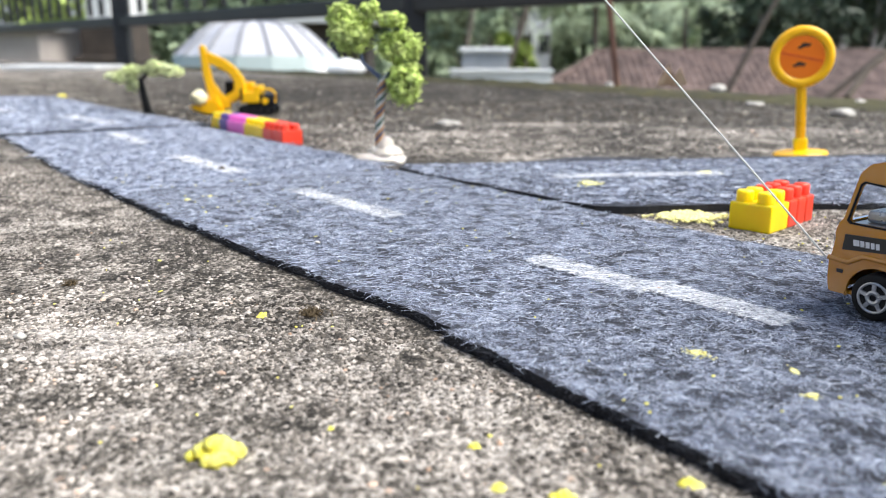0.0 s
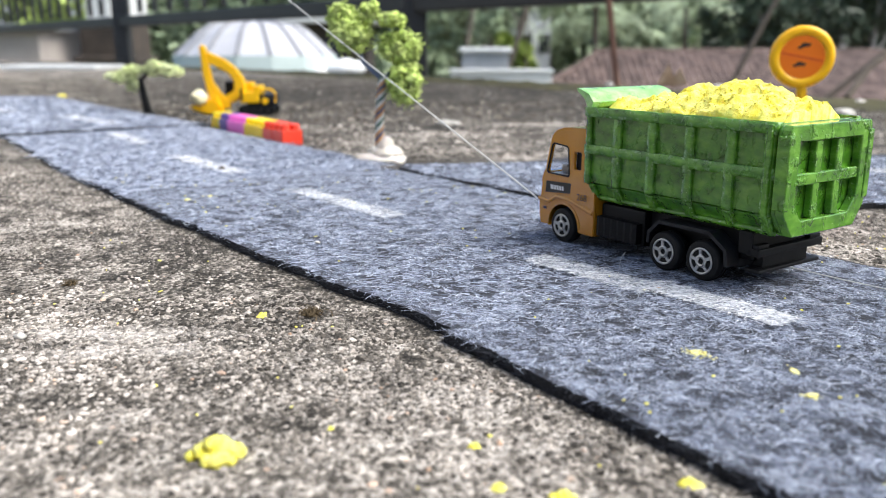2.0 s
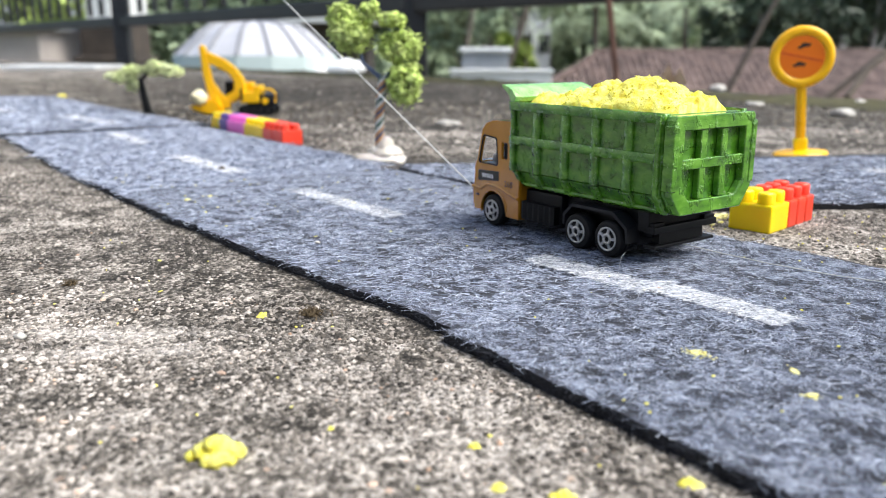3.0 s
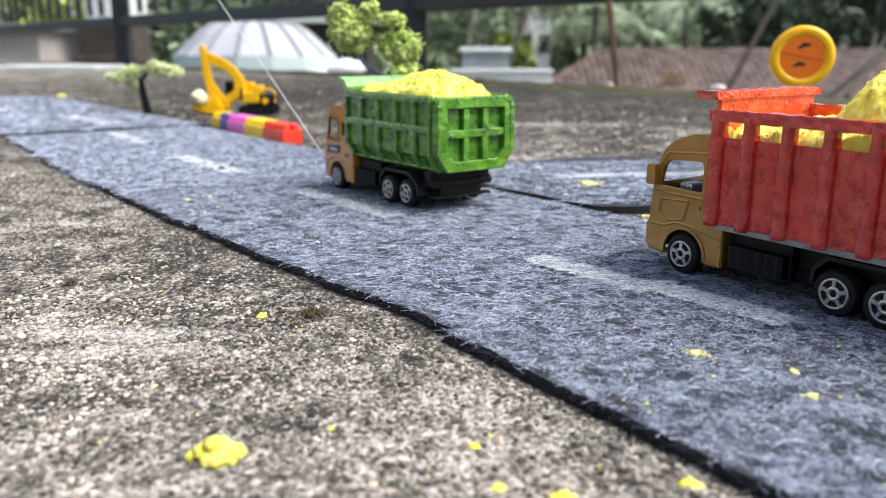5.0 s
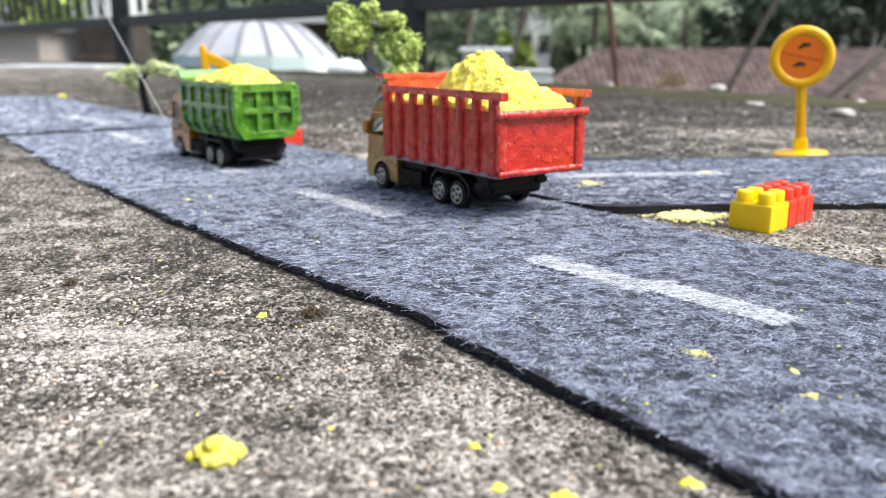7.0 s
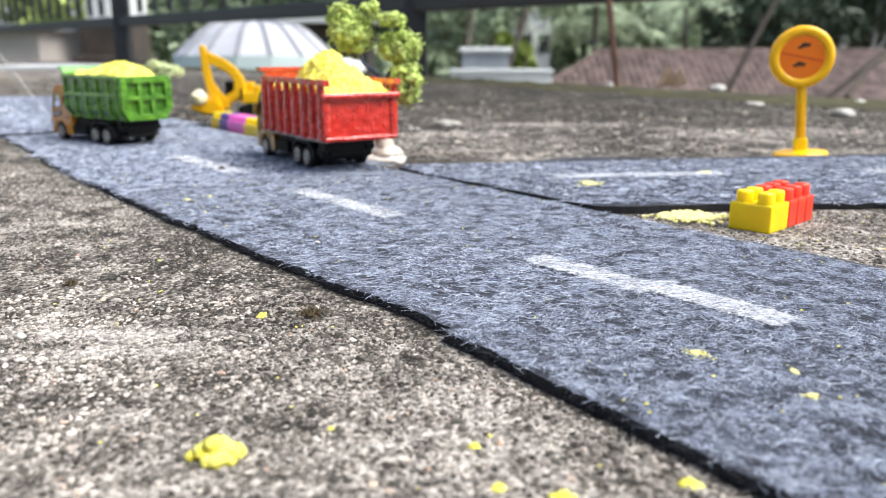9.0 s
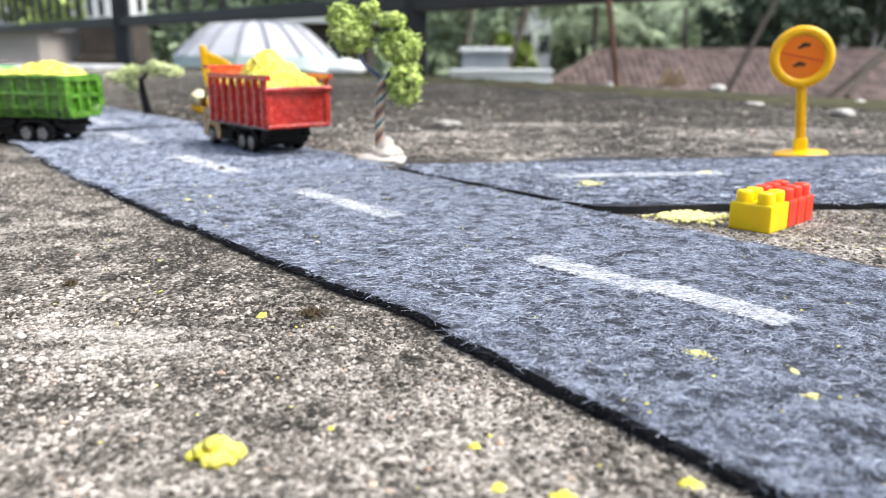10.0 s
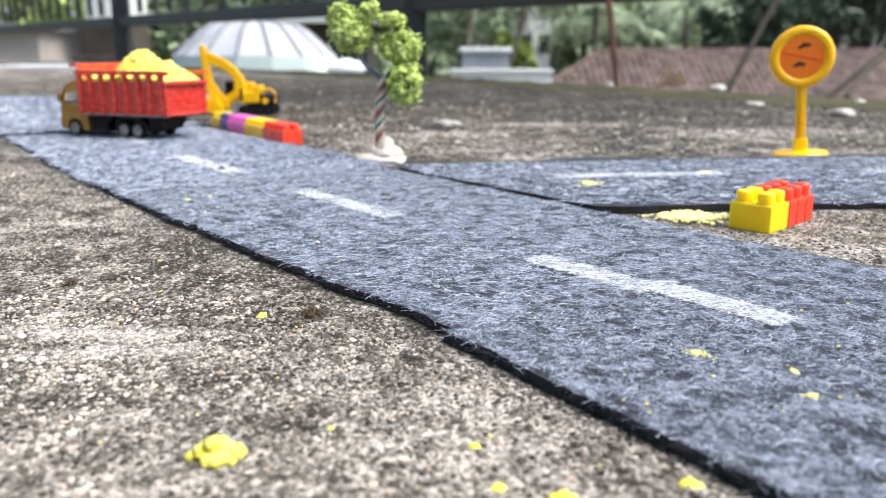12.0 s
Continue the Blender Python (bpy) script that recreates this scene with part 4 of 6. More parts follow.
def make_green_truck():
    t = thing("tipper_truck", "green tipper toy truck with ochre cab carrying yellow sand", "toy truck", "toy trucks in tow")
    arch = arc(0, 6.8, 8.4, -12, 192)
    profile = [(13.6, 5.6), (14.4, 9.0), (14.6, 15.5), (13.9, 16.4), (13.2, 22.0), (13.6, 23.0), (12.6, 26.4), (11.6, 27.2), (8.6, 39.6), (8.2, 41.0), (5.6, 43.6), (1.0, 44.9), (-14.5, 45.4), (-16.6, 44.8), (-16.6, 5.0), (-9.6, 5.0)] + [(-y, z) for y, z in arch] + [(9.4, 5.6)]
    windows = [[(9.6, 27.6), (7.2, 37.4), (6.2, 38.2), (-0.6, 37.6), (-1.4, 36.8), (-2.2, 27.4), (-1.6, 26.6), (8.8, 26.8)], [(-5.2, 29.4), (-5.2, 36.2), (-8.6, 36.2), (-8.6, 29.4)]]
    make_cab(t, OCHRE, profile, [(-y, z) for y, z in arch], windows, 20.0, -16.6)
    for x in (-20.3, 19.3):
        line = [(14.6, 15.6), (8.5, 15.2), (4.5, 17.6), (-2.5, 17.4), (-15.6, 13.8)]
        bm = tube(bmesh.new(), [(x * MM + 0.0004, y * MM, z * MM) for y, z in line], 0.0008, 8)
        shade_flat_edges(part("wing_crease", bm, OCHRE, t), 60)
        lip = arc(0, 6.8, 9.3, 0, 180, 14)
        bm = prism(bmesh.new(), mm(lip + list(reversed(arc(0, 6.8, 8.3, 0, 180, 14)))), x * MM, (x + 1.0) * MM)
        shade_flat_edges(part("wheel_arch", bm, OCHRE, t), 40)
    for x in (-0.02012, 0.01988):
        rim_in = windows[0]
        cy, cz = sum(p[0] for p in rim_in) / len(rim_in), sum(p[1] for p in rim_in) / len(rim_in)
        rim_out = [(cy + (y - cy) * 1.13, cz + (z - cz) * 1.10) for y, z in rim_in]
        part("window_seal", prism(bmesh.new(), mm(rim_out), x, x + 0.00024, [mm(rim_in)]), BLACK_PLASTIC, t, "black window seal")
    for x in (-0.0186, 0.0178):
        part("quarter_panel", boxes(((x, -0.009, 0.029), (x + 0.0008, -0.005, 0.0365))), BLACK_PLASTIC, t)
    part("side_stripe", prism(bmesh.new(), mm([(10.8, 18.6), (10.4, 23.2), (-3.6, 23.8), (-3.4, 19.8)]), -0.02008, -0.01995), DECAL_BLACK, t, "black side stripe with a silver badge")
    badge = bmesh.new()
    for y, w in ((7.6, 1.7), (5.6, 1.1), (4.1, 1.1), (2.6, 1.0), (1.2, 1.0)):
        prism(badge, mm([(y, 20.3), (y + 0.25, 22.0), (y + 0.25 - w, 22.05), (y - w, 20.4)]), -0.02016, -0.02009)
    part("badge", badge, DECAL_WHITE, t)
    at = Matrix.Translation((-0.02008, -0.0098, 0.0190)) @ Matrix(((0, 0, -1, 0), (-1, 0, 0, 0), (0, 1, 0, 0), (0, 0, 0, 1)))
    text_part("268", 0.0036, at, DECAL_BLACK, t, "cab_number")
    part("indicator", boxes(((-0.0203, 0.0098, 0.0118), (-0.0198, 0.0116, 0.0128))), DECAL_BLACK, t)
    wheels = make_chassis(t, -83, (0, -51.0, -66.8))
    y0, y1, z0, z1 = -12.2, -90.8, 20.4, 53.6
    for sgn in (-1, 1):
        tipper_side(sgn * 19.4, sgn, t, GREEN_PAINT, y0, y1, z0, z1, 5)
    front = [(-20.4, 26), (-20.4, 55), (20.4, 55), (20.4, 26), (16.6, 20.5), (-16.6, 20.5)]
    bm = prism(bmesh.new(), mm(front), 0, 0.0014)
    bmesh.ops.transform(bm, matrix=Matrix(((0, 1, 0, 0), (1, 0, 0, y0 * MM - 0.0014), (0, 0, 1, 0), (0, 0, 0, 1))), verts=bm.verts)
    part("front_wall", bm, GREEN_PAINT, t)
    part("bed_floor", boxes(((-0.0150, y1 * MM, z0 * MM), (0.0150, y0 * MM - 0.005, z0 * MM + 0.0015))), GREEN_PAINT, t)
    # flared guard over the cab
    bm = prism(bmesh.new(), mm([(-13.0, 53.6), (-11.6, 56.4), (-7.6, 59.2), (-7.4, 60.2), (-9.5, 59.8), (-13.5, 58.4), (-16.0, 55.5), (-15.0, 53.6)]), -0.0222, 0.0222)
    shade_flat_edges(part("cab_guard", bm, PALE_GREEN, t, "pale green flared guard"), 50)
    # tailgate with a rimmed frame and six panels
    gate = [(-21.8, 26.5), (-21.8, 51.5), (-20.8, 53.0), (20.8, 53.0), (21.8, 51.5), (21.8, 26.5), (16.6, 19.4), (-16.6, 19.4)]
    spin = Matrix(((0, 1, 0, 0), (1, 0, 0, y1 * MM), (0, 0, 1, 0), (0, 0, 0, 1)))

    def rear(outline, d0, d1, name, holes=()):
        bm = prism(bmesh.new(), mm(outline), d0 * MM, d1 * MM, [mm(h) for h in holes])
        bmesh.ops.transform(bm, matrix=spin, verts=bm.verts)
        bmesh.ops.bevel(bm, geom=[e for e in bm.edges if e.calc_face_angle(0) > 0.6], offset=0.0003, segments=1, affect="EDGES")
        return part(name, bm, GREEN_PAINT if name == "tailgate" else GREEN_WORN, t)

    flange = [(-23.4, 26.4), (-23.4, 53.2), (23.4, 53.2), (23.4, 26.4), (18.4, 19.0), (-18.4, 19.0)]
    inside = [(-19.6, 28.6), (-19.6, 52.0), (19.6, 52.0), (19.6, 28.6), (15.0, 21.6), (-15.0, 21.6)]
    rear(flange, 2.6, 0.7, "rear_flange", [inside])
    rear(gate, 0, -1.4, "tailgate")
    hole = [(-16.6, 29.0), (-16.6, 48.0), (16.6, 48.0), (16.6, 29.0), (12.6, 24.2), (-12.6, 24.2)]
    rear(gate, -1.4, -4.4, "tailgate_frame", [hole])
    rear([(-16.6, 34.8), (-16.6, 38.4), (16.6, 38.4), (16.6, 34.8)], -1.4, -4.0, "tailgate_bar")
    for x in (-5.6, 5.6):
        rear([(x - 1.7, 24.3), (x - 1.7, 47.9), (x + 1.7, 47.9), (x + 1.7, 24.3)], -1.4, -3.9, "tailgate_bar")
    for x in (-22.6, 19.8):
        rear([(x, 28), (x, 50), (x + 2.8, 50), (x + 2.8, 28)], -0.5, -4.8, "tailgate_post")
    return t, wheels


def green_heap(x, y):
    along = (y + 66) / 26
    peak = 10.5 * math.exp(-along * along * (0.5 if y > -66 else 1.5))
    side = math.exp(-(x / 15) ** 2 * 0.7)
    return 49.6 + peak * side * 0.95 + 3.2 * math.exp(-abs(x / 18) ** 4)


def make_red_truck():
    t = thing("stake_truck", "red stake-sided toy truck with bronze cab and yellow sand", "toy truck", "toy trucks in tow")
    arch = arc(0, 6.8, 8.4, -12, 192)
    profile = [(15.4, 5.6), (16.8, 8.0), (17.0, 15.0), (15.8, 16.2), (15.4, 22.0), (14.6, 29.6), (12.2, 38.2), (10.2, 41.6), (6.4, 44.6), (-1.0, 47.2), (-12.0, 47.6), (-15.6, 46.6), (-15.6, 5.0), (-9.6, 5.0)] + [(-y, z) for y, z in arch] + [(9.4, 5.6)]
    windows = [[(11.4, 28.8), (9.6, 35.8), (8.0, 37.8), (-4.6, 38.6), (-6.0, 37.6), (-6.0, 28.4)]]
    make_cab(t, BRONZE, profile, [(-y, z) for y, z in arch], windows, 20.0, -15.6)
    for x in (-20.35, 19.35):
        for pts in ([(13.0, 26.8), (-7.0, 26.4)], [(10.6, 24.4), (11.2, 19.8), (7.2, 17.4), (0.6, 18.4), (-1.2, 25.0), (10.6, 24.4)], [(14.6, 15.4), (8.5, 15.2), (4.0, 17.0), (-4, 16.6), (-15.0, 14.4)], [(13.6, 33.0), (8.4, 40.4), (-8.0, 41.6)], [(-8.2, 41.6), (-8.4, 26.4)]):
            bm = bmesh.new()
            for (ya, za), (yb, zb) in zip(pts, pts[1:]):
                tube(bm, [(x * MM + 0.0005, ya * MM, za * MM), (x * MM + 0.0005, yb * MM, zb * MM)], 0.00055, 6)
            part("door_crease", bm, BRONZE, t)
        part("door_handle", boxes(((x * MM - 0.0003, -0.0062, 0.0228), (x * MM + 0.0012, -0.0028, 0.0240), 0.0003)), BRONZE, t)
        lip = arc(0, 6.8, 9.4, 0, 180, 14)
        bm = prism(bmesh.new(), mm(lip + list(reversed(arc(0, 6.8, 8.3, 0, 180, 14)))), x * MM, (x + 1.0) * MM)
        shade_flat_edges(part("wheel_arch", bm, BRONZE, t), 40)
    for sgn in (-1, 1):
        part("mirror", boxes(((sgn * 0.0212 - 0.0016, 0.0118, 0.0288), (sgn * 0.0212 + 0.0016, 0.0158, 0.0362), 0.0009), ((sgn * 0.0195 - 0.0012, 0.0118, 0.0335), (sgn * 0.0195 + 0.0012, 0.0148, 0.0350))), BRONZE, t, "bronze door mirror")
    wheels = make_chassis(t, -90, (0, -55.0, -69.8))
    ys = [-14.5, -26.0, -38.8, -51.6, -64.6, -77.8, -90.0, -102.2]
    for sgn in (-1, 1):
        x = sgn * 23.4
        part("side_wall", boxes(((min(x, x + sgn * 1.2) * MM, -0.1045, 0.0205), (max(x, x + sgn * 1.2) * MM, -0.0125, 0.0478))), RED_PAINT, t)
        part("top_rail", rough_box((min(x - sgn, x + sgn * 3.0) * MM, -0.1088, 0.0528), (max(x - sgn, x + sgn * 3.0) * MM, -0.0118, 0.0562), 0.0004, 7, sgn), RED_PAINT if sgn < 0 else ORANGE_RED, t, "thick red top rail")
        part("side_sill", boxes(((min(x - sgn, x + sgn * 1.6) * MM, -0.1060, 0.0190), (max(x - sgn, x + sgn * 1.9) * MM, -0.0165, 0.0206))), BARE_METAL, t, "bare grey metal sill")
        for k, y in enumerate(ys):
            w = 3.0 if k in (0, 7) else 2.6
            bm = rough_box((min(x, x + sgn * 3.2) * MM, (y - w) * MM, 0.0200), (max(x, x + sgn * 3.2) * MM, (y + w) * MM, 0.0545), 0.00018, 7, y)
            for v in bm.verts:
                slim = 1.0 - 0.42 * min(max((v.co.x - x * MM) * sgn / 0.0032, 0.0), 1.0)
                if v.co.z > 0.0482:
                    slim *= 0.8
                v.co.y = y * MM + (v.co.y - y * MM) * slim
            part("stake", bm, RED_WORN, t, "", True)
    part("front_wall", boxes(((-0.0239, -0.0142, 0.0205), (0.0239, -0.0124, 0.0600))), ORANGE_RED, t)
    bm = rough_box((-0.0272, -0.0148, 0.0592), (0.0272, -0.0072, 0.0618), 0.0003)
    part("cab_guard", bm, ORANGE_RED, t, "orange-red flared guard")
    part("bed_floor", boxes(((-0.0236, -0.104, 0.0192), (0.0236, -0.0165, 0.0206))), GREY_PLASTIC, t)
    part("tailgate", boxes(((-0.0240, -0.1059, 0.0205), (0.0240, -0.1043, 0.0470), 0.0003)), RED_PAINT, t)
    part("tailgate_rail", rough_box((-0.0262, -0.1083, 0.0445), (0.0264, -0.1046, 0.0482), 0.0004), RED_WORN, t, "red tailgate top rail", True)
    part("tailgate_rail", rough_box((-0.0250, -0.1073, 0.0195), (0.0246, -0.1046, 0.0222), 0.0004), RED_WORN, t, "", True)
    part("tailgate_post", rough_box((0.0204, -0.1069, 0.0222), (0.0252, -0.1046, 0.0446), 0.0002), RED_PAINT, t, "", True)
    part("tailgate_post", rough_box((-0.0260, -0.1071, 0.0222), (-0.0212, -0.1046, 0.0446), 0.0002), RED_PAINT, t, "", True)
    return t, wheels


def red_heap(x, y):
    along = y + 60
    k = 14.5 if along > 0 else 19
    peak = 20.5 * math.exp(-abs(along / (k * 1.12)) ** 2.8)
    shoulder = 9.5 * math.exp(-((y + 90) / 10) ** 2)
    side = math.exp(-abs(x / 15.5) ** 2.6)
    return 49.0 + (peak + shoulder) * side + 2.5 * side


# ---------------------------------------------------------------- still toys
def make_excavator():
    ex = thing("toy_excavator", "yellow plastic toy excavator with black tracks", "toy excavator", at=pose(-0.222, 0.990, 0))
    flip = Matrix(((0, 1, 0, 0), (1, 0, 0, 0), (0, 0, 1, 0), (0, 0, 0, 1)))
    for y in (-0.012, 0.012):
        outline = arc(16, 5.8, 5.6, -90, 90, 8) + arc(-16, 5.8, 5.6, 90, 270, 8)
        bm = prism(bmesh.new(), mm(outline), -0.005, 0.005)
        bmesh.ops.transform(bm, matrix=Matrix.Translation((0, y, 0)) @ flip, verts=bm.verts)
        tr = part("track", bm, BLACK_PLASTIC, ex, "black rubber track")
        for k in range(4):
            bm = lathe(bmesh.new(), [(0.0032, -0.0056), (0.0032, 0.0056)], "X", 14)
            bmesh.ops.transform(bm, matrix=Matrix.Translation((-0.0135 + 0.009 * k, y, 0.0058)) @ Matrix.Rotation(math.pi / 2, 4, "Z"), verts=bm.verts)
            part("road_wheel", bm, GREY_PLASTIC, tr)
    part("turntable", boxes(((-0.012, -0.012, 0.011), (0.012, 0.012, 0.0145), 0.001)), BLACK_PLASTIC, ex)
    part("house", boxes(((-0.019, -0.015, 0.0140), (0.003, 0.016, 0.0270), 0.0015), ((-0.004, -0.015, 0.025), (0.005, 0.012, 0.0345), 0.0015)), EXC_YELLOW, ex, "yellow engine house")
    part("cab", boxes(((-0.022, 0.004, 0.0150), (-0.008, 0.018, 0.0380), 0.0015)), EXC_YELLOW, ex, "yellow operator cab")
    part("cab_window", boxes(((-0.041, 0.002, 0.0180), (-0.030, 0.016, 0.0385), 0.001)), BLACK_PLASTIC, ex, "black front of the cab")
    part("cab_side", boxes(((-0.0190, -0.0158, 0.0180), (-0.0160, -0.0140, 0.0310), 0.0004)), BLACK_PLASTIC, ex)
    part("counterweight", boxes(((0.0032, -0.014, 0.0120), (0.0215, 0.015, 0.0245), 0.003)), GREY_PLASTIC, ex, "dark grey counterweight")
    part("badge", lathe(bmesh.new(), [(0.0042, -0.001), (0.0036, 0.0006)], "Z", 16), EXC_YELLOW, ex).matrix_basis = Matrix.Translation((0.010, -0.0142, 0.0165)) @ Matrix.Rotation(math.pi / 2, 4, "X")
    part("grab_rail", tube(bmesh.new(), [(0.005, -0.013, 0.0285), (0.010, -0.013, 0.0305), (0.019, -0.013, 0.0295), (0.0225, -0.013, 0.025), (0.022, -0.013, 0.015)], 0.0014, 8), EXC_YELLOW, ex)

    def arm(name, pts, w, dy=-0.004):
        bm = prism(bmesh.new(), mm(pts), -w * MM / 2, w * MM / 2)
        bmesh.ops.transform(bm, matrix=Matrix.Translation((0, dy, 0)) @ flip, verts=bm.verts)
        bmesh.ops.bevel(bm, geom=[e for e in bm.edges if e.calc_face_angle(0) > 0.4], offset=0.0014, segments=2, affect="EDGES")
        return part(name, bm, EXC_YELLOW, ex)

    arm("boom", [(-63, 74), (-56, 73), (-38, 65), (-26, 56), (-17, 44), (-14, 33), (-16, 22), (-28, 14), (-37, 17), (-38, 23), (-28, 28), (-27, 40), (-35, 50), (-58, 61)], 9)
    arm("stick", [(-66, 80), (-61, 82), (-58, 76), (-53, 40), (-44, 26), (-32, 16), (-34, 6), (-48, 8), (-58, 22), (-64, 50)], 8, -0.006)
    arm("bucket_link", [(-52, 24), (-46, 22), (-40, 2), (-50, 1), (-56, 12)], 10, -0.010)
    bm = prism(bmesh.new(), mm([(-46, 18), (-58, 20), (-72, 13), (-81, 10), (-74, 5), (-58, 1), (-46, 1), (-42, 8)]), -0.011, 0.011)
    bmesh.ops.transform(bm, matrix=Matrix.Translation((0, -0.006, 0)) @ flip, verts=bm.verts)
    bmesh.ops.bevel(bm, geom=[e for e in bm.edges if e.calc_face_angle(0) > 0.4], offset=0.0015, segments=2, affect="EDGES")
    part("bucket", bm, ORANGE_YELLOW, ex, "orange-yellow digging bucket")
    return ex


make_excavator()
# Added lump: the bucket's white-yellow highlight given a shape and pale colour.
tagged(part("sand_clump", lumps(bmesh.new(), (-0.289, 0.972, 0.0205), (0.0095, 0.009, 0.0080), 0.4, 3, 1.8, 3.3), BUCKET_HIGHLIGHT, None, "", True), "pale lump added as the bright highlight on the excavator's bucket", "sand")


def make_brick(name, material, w, d, nx, ny, label, category="toy brick", group=""):
    """A building brick of studs nx by ny, rounded and hollow-sided."""
    ob = thing(name, label, category, group)
    h = 0.0122
    part("body", box(bmesh.new(), (0.0002, 0.0002, 0), (w - 0.0002, d - 0.0002, h), 0.0008), material, ob)
    for i in range(nx):
        for j in range(ny):
            cx, cy = w * (i + 0.5) / nx, d * (j + 0.5) / ny
            r = min(w / nx, d / ny) * 0.41
            bm = lathe(bmesh.new(), [(r, h - 0.0005), (r, h + 0.0042), (r * 0.94, h + 0.0048), (r * 0.85, h + 0.0051)], "Z", 16, (cx, cy, 0))
            shade_flat_edges(part("stud", bm, material, ob), 40)
    return ob


# bricks lying beside the junction
pair = pose(0.1404, 0.3382, 0, 0, 0, 44)
yellow = make_brick("toy_brick", YELLOW_PLASTIC, 0.0180, 0.0195, 2, 2, "bright yellow toy brick beside the felt road", group="bricks by the junction")
yellow.matrix_world = pair
slim = make_brick("toy_brick", RED_PLASTIC, 0.0088, 0.0195, 1, 2, "slim red toy brick joined to a yellow one", group="bricks by the junction")
slim.matrix_world = pair @ pose(0.0182, 0, 0)
for k in (1, 2):
    copy_thing(slim, pair @ pose(0.0182 + 0.0089 * k, 0, 0))

# kerb of bricks along the far side of the main road
kerb = pose(-0.1315, 0.6600, 0, 0, 0, 124.5)
kerb_colours = [(RED_PLASTIC, "orange-red"), (RED_PLASTIC, "orange-red"), (YELLOW_PLASTIC, "yellow"), (YELLOW_PLASTIC, "yellow"), (PINK_PLASTIC, "pink"), (PINK_PLASTIC, "pink"), (VIOLET_PLASTIC, "dark violet"), (YELLOW_PLASTIC, "yellow")]
made = {}
for k, (mat, word) in enumerate(kerb_colours):
    here = kerb @ pose(0.0215 * k, -0.019, 0)
    if word in made:
        copy_thing(made[word], here)
    else:
        made[word] = make_brick("toy_brick", mat, 0.0213, 0.0185, 2, 2, word + " toy brick in the kerb row beside the road", group="kerb of toy bricks")
        made[word].matrix_world = here


def make_sign():
    s = thing("toy_road_sign", "orange plastic toy road sign on a round foot", "toy sign", at=pose(0.2650, 0.5985, 0, 0, -4.6, -16))
    bm = lathe(bmesh.new(), [(0.0190, 0.0), (0.0190, 0.0022), (0.0178, 0.0034), (0.006, 0.0042), (0.0045, 0.0052)], "Z", 40)
    shade_flat_edges(part("foot", bm, ORANGE_YELLOW, s, "round orange foot"), 40)
    part("socket", boxes(((-0.0048, -0.0035, 0.004), (0.0048, 0.0035, 0.0135), 0.001)), YELLOW_PLASTIC, s)
    part("post", boxes(((-0.0034, -0.0022, 0.004), (0.0034, 0.0022, 0.0540), 0.0006), ((-0.0010, -0.0030, 0.012), (0.0010, 0.0030, 0.0530), 0.0004)), ORANGE_YELLOW, s, "ribbed orange post")
    c = 0.0718
    bm = bmesh.new()
    lathe(bm, [(0.0150, -0.0022), (0.0157, -0.0032), (0.0178, -0.0038), (0.0203, -0.0036), (0.0218, -0.0024), (0.0222, 0.0), (0.0218, 0.0024), (0.0150, 0.0026)], "Z", 48)
    bmesh.ops.transform(bm, matrix=Matrix.Translation((0, 0, c)) @ Matrix.Rotation(math.pi / 2, 4, "X") @ Matrix.Rotation(math.pi, 4, "X"), verts=bm.verts)
    disc = shade_flat_edges(part("disc", bm, ORANGE_YELLOW, s, "round sign plate with a raised rim"), 50)
    bm = lathe(bmesh.new(), [(0.0153, -0.0015), (0.0153, 0.0005), (0.0146, 0.0009)], "Z", 40)
    bmesh.ops.transform(bm, matrix=Matrix.Translation((0, -0.0020, c)) @ Matrix.Rotation(math.pi / 2, 4, "X"), verts=bm.verts)
    part("face", bm, ORANGE, disc, "orange face with two dark marks")

    def mark(cx, cz, flip, tilt):
        pts = [(-4.5, -0.8), (-4.2, 0.4), (-2.4, 0.8), (-1.2, 2.0), (1.4, 2.0), (2.4, 0.9), (4.3, 0.5), (4.6, -0.7), (3.4, -0.8), (2.9, -1.6), (2.0, -0.8), (-1.9, -0.9), (-2.6, -1.7), (-3.4, -0.8)]
        bm = prism(bmesh.new(), [(a * flip * MM, b * MM) for a, b in pts], -0.00008, 0.00008)
        m = Matrix.Translation((cx, -0.0031, cz)) @ Matrix.Rotation(radians(tilt), 4, "Y") @ Matrix(((0, 1, 0, 0), (1, 0, 0, 0), (0, 0, 1, 0), (0, 0, 0, 1)))
        bmesh.ops.transform(bm, matrix=m, verts=bm.verts)
        part("mark", bm, DECAL_BLACK, disc, "dark printed mark")

    mark(0.0012, c + 0.0078, 1, -12)
    mark(-0.0018, c - 0.0052, -1, -4)
    bm = boxes(((-0.0144, -0.0031, c - 0.0007), (0.0144, -0.00295, c + 0.0007), 0, Matrix.Rotation(radians(16), 4, "Y")))
    part("bar", bm, ORANGE_DEEP, disc, "thin red bar across the face")


make_sign()


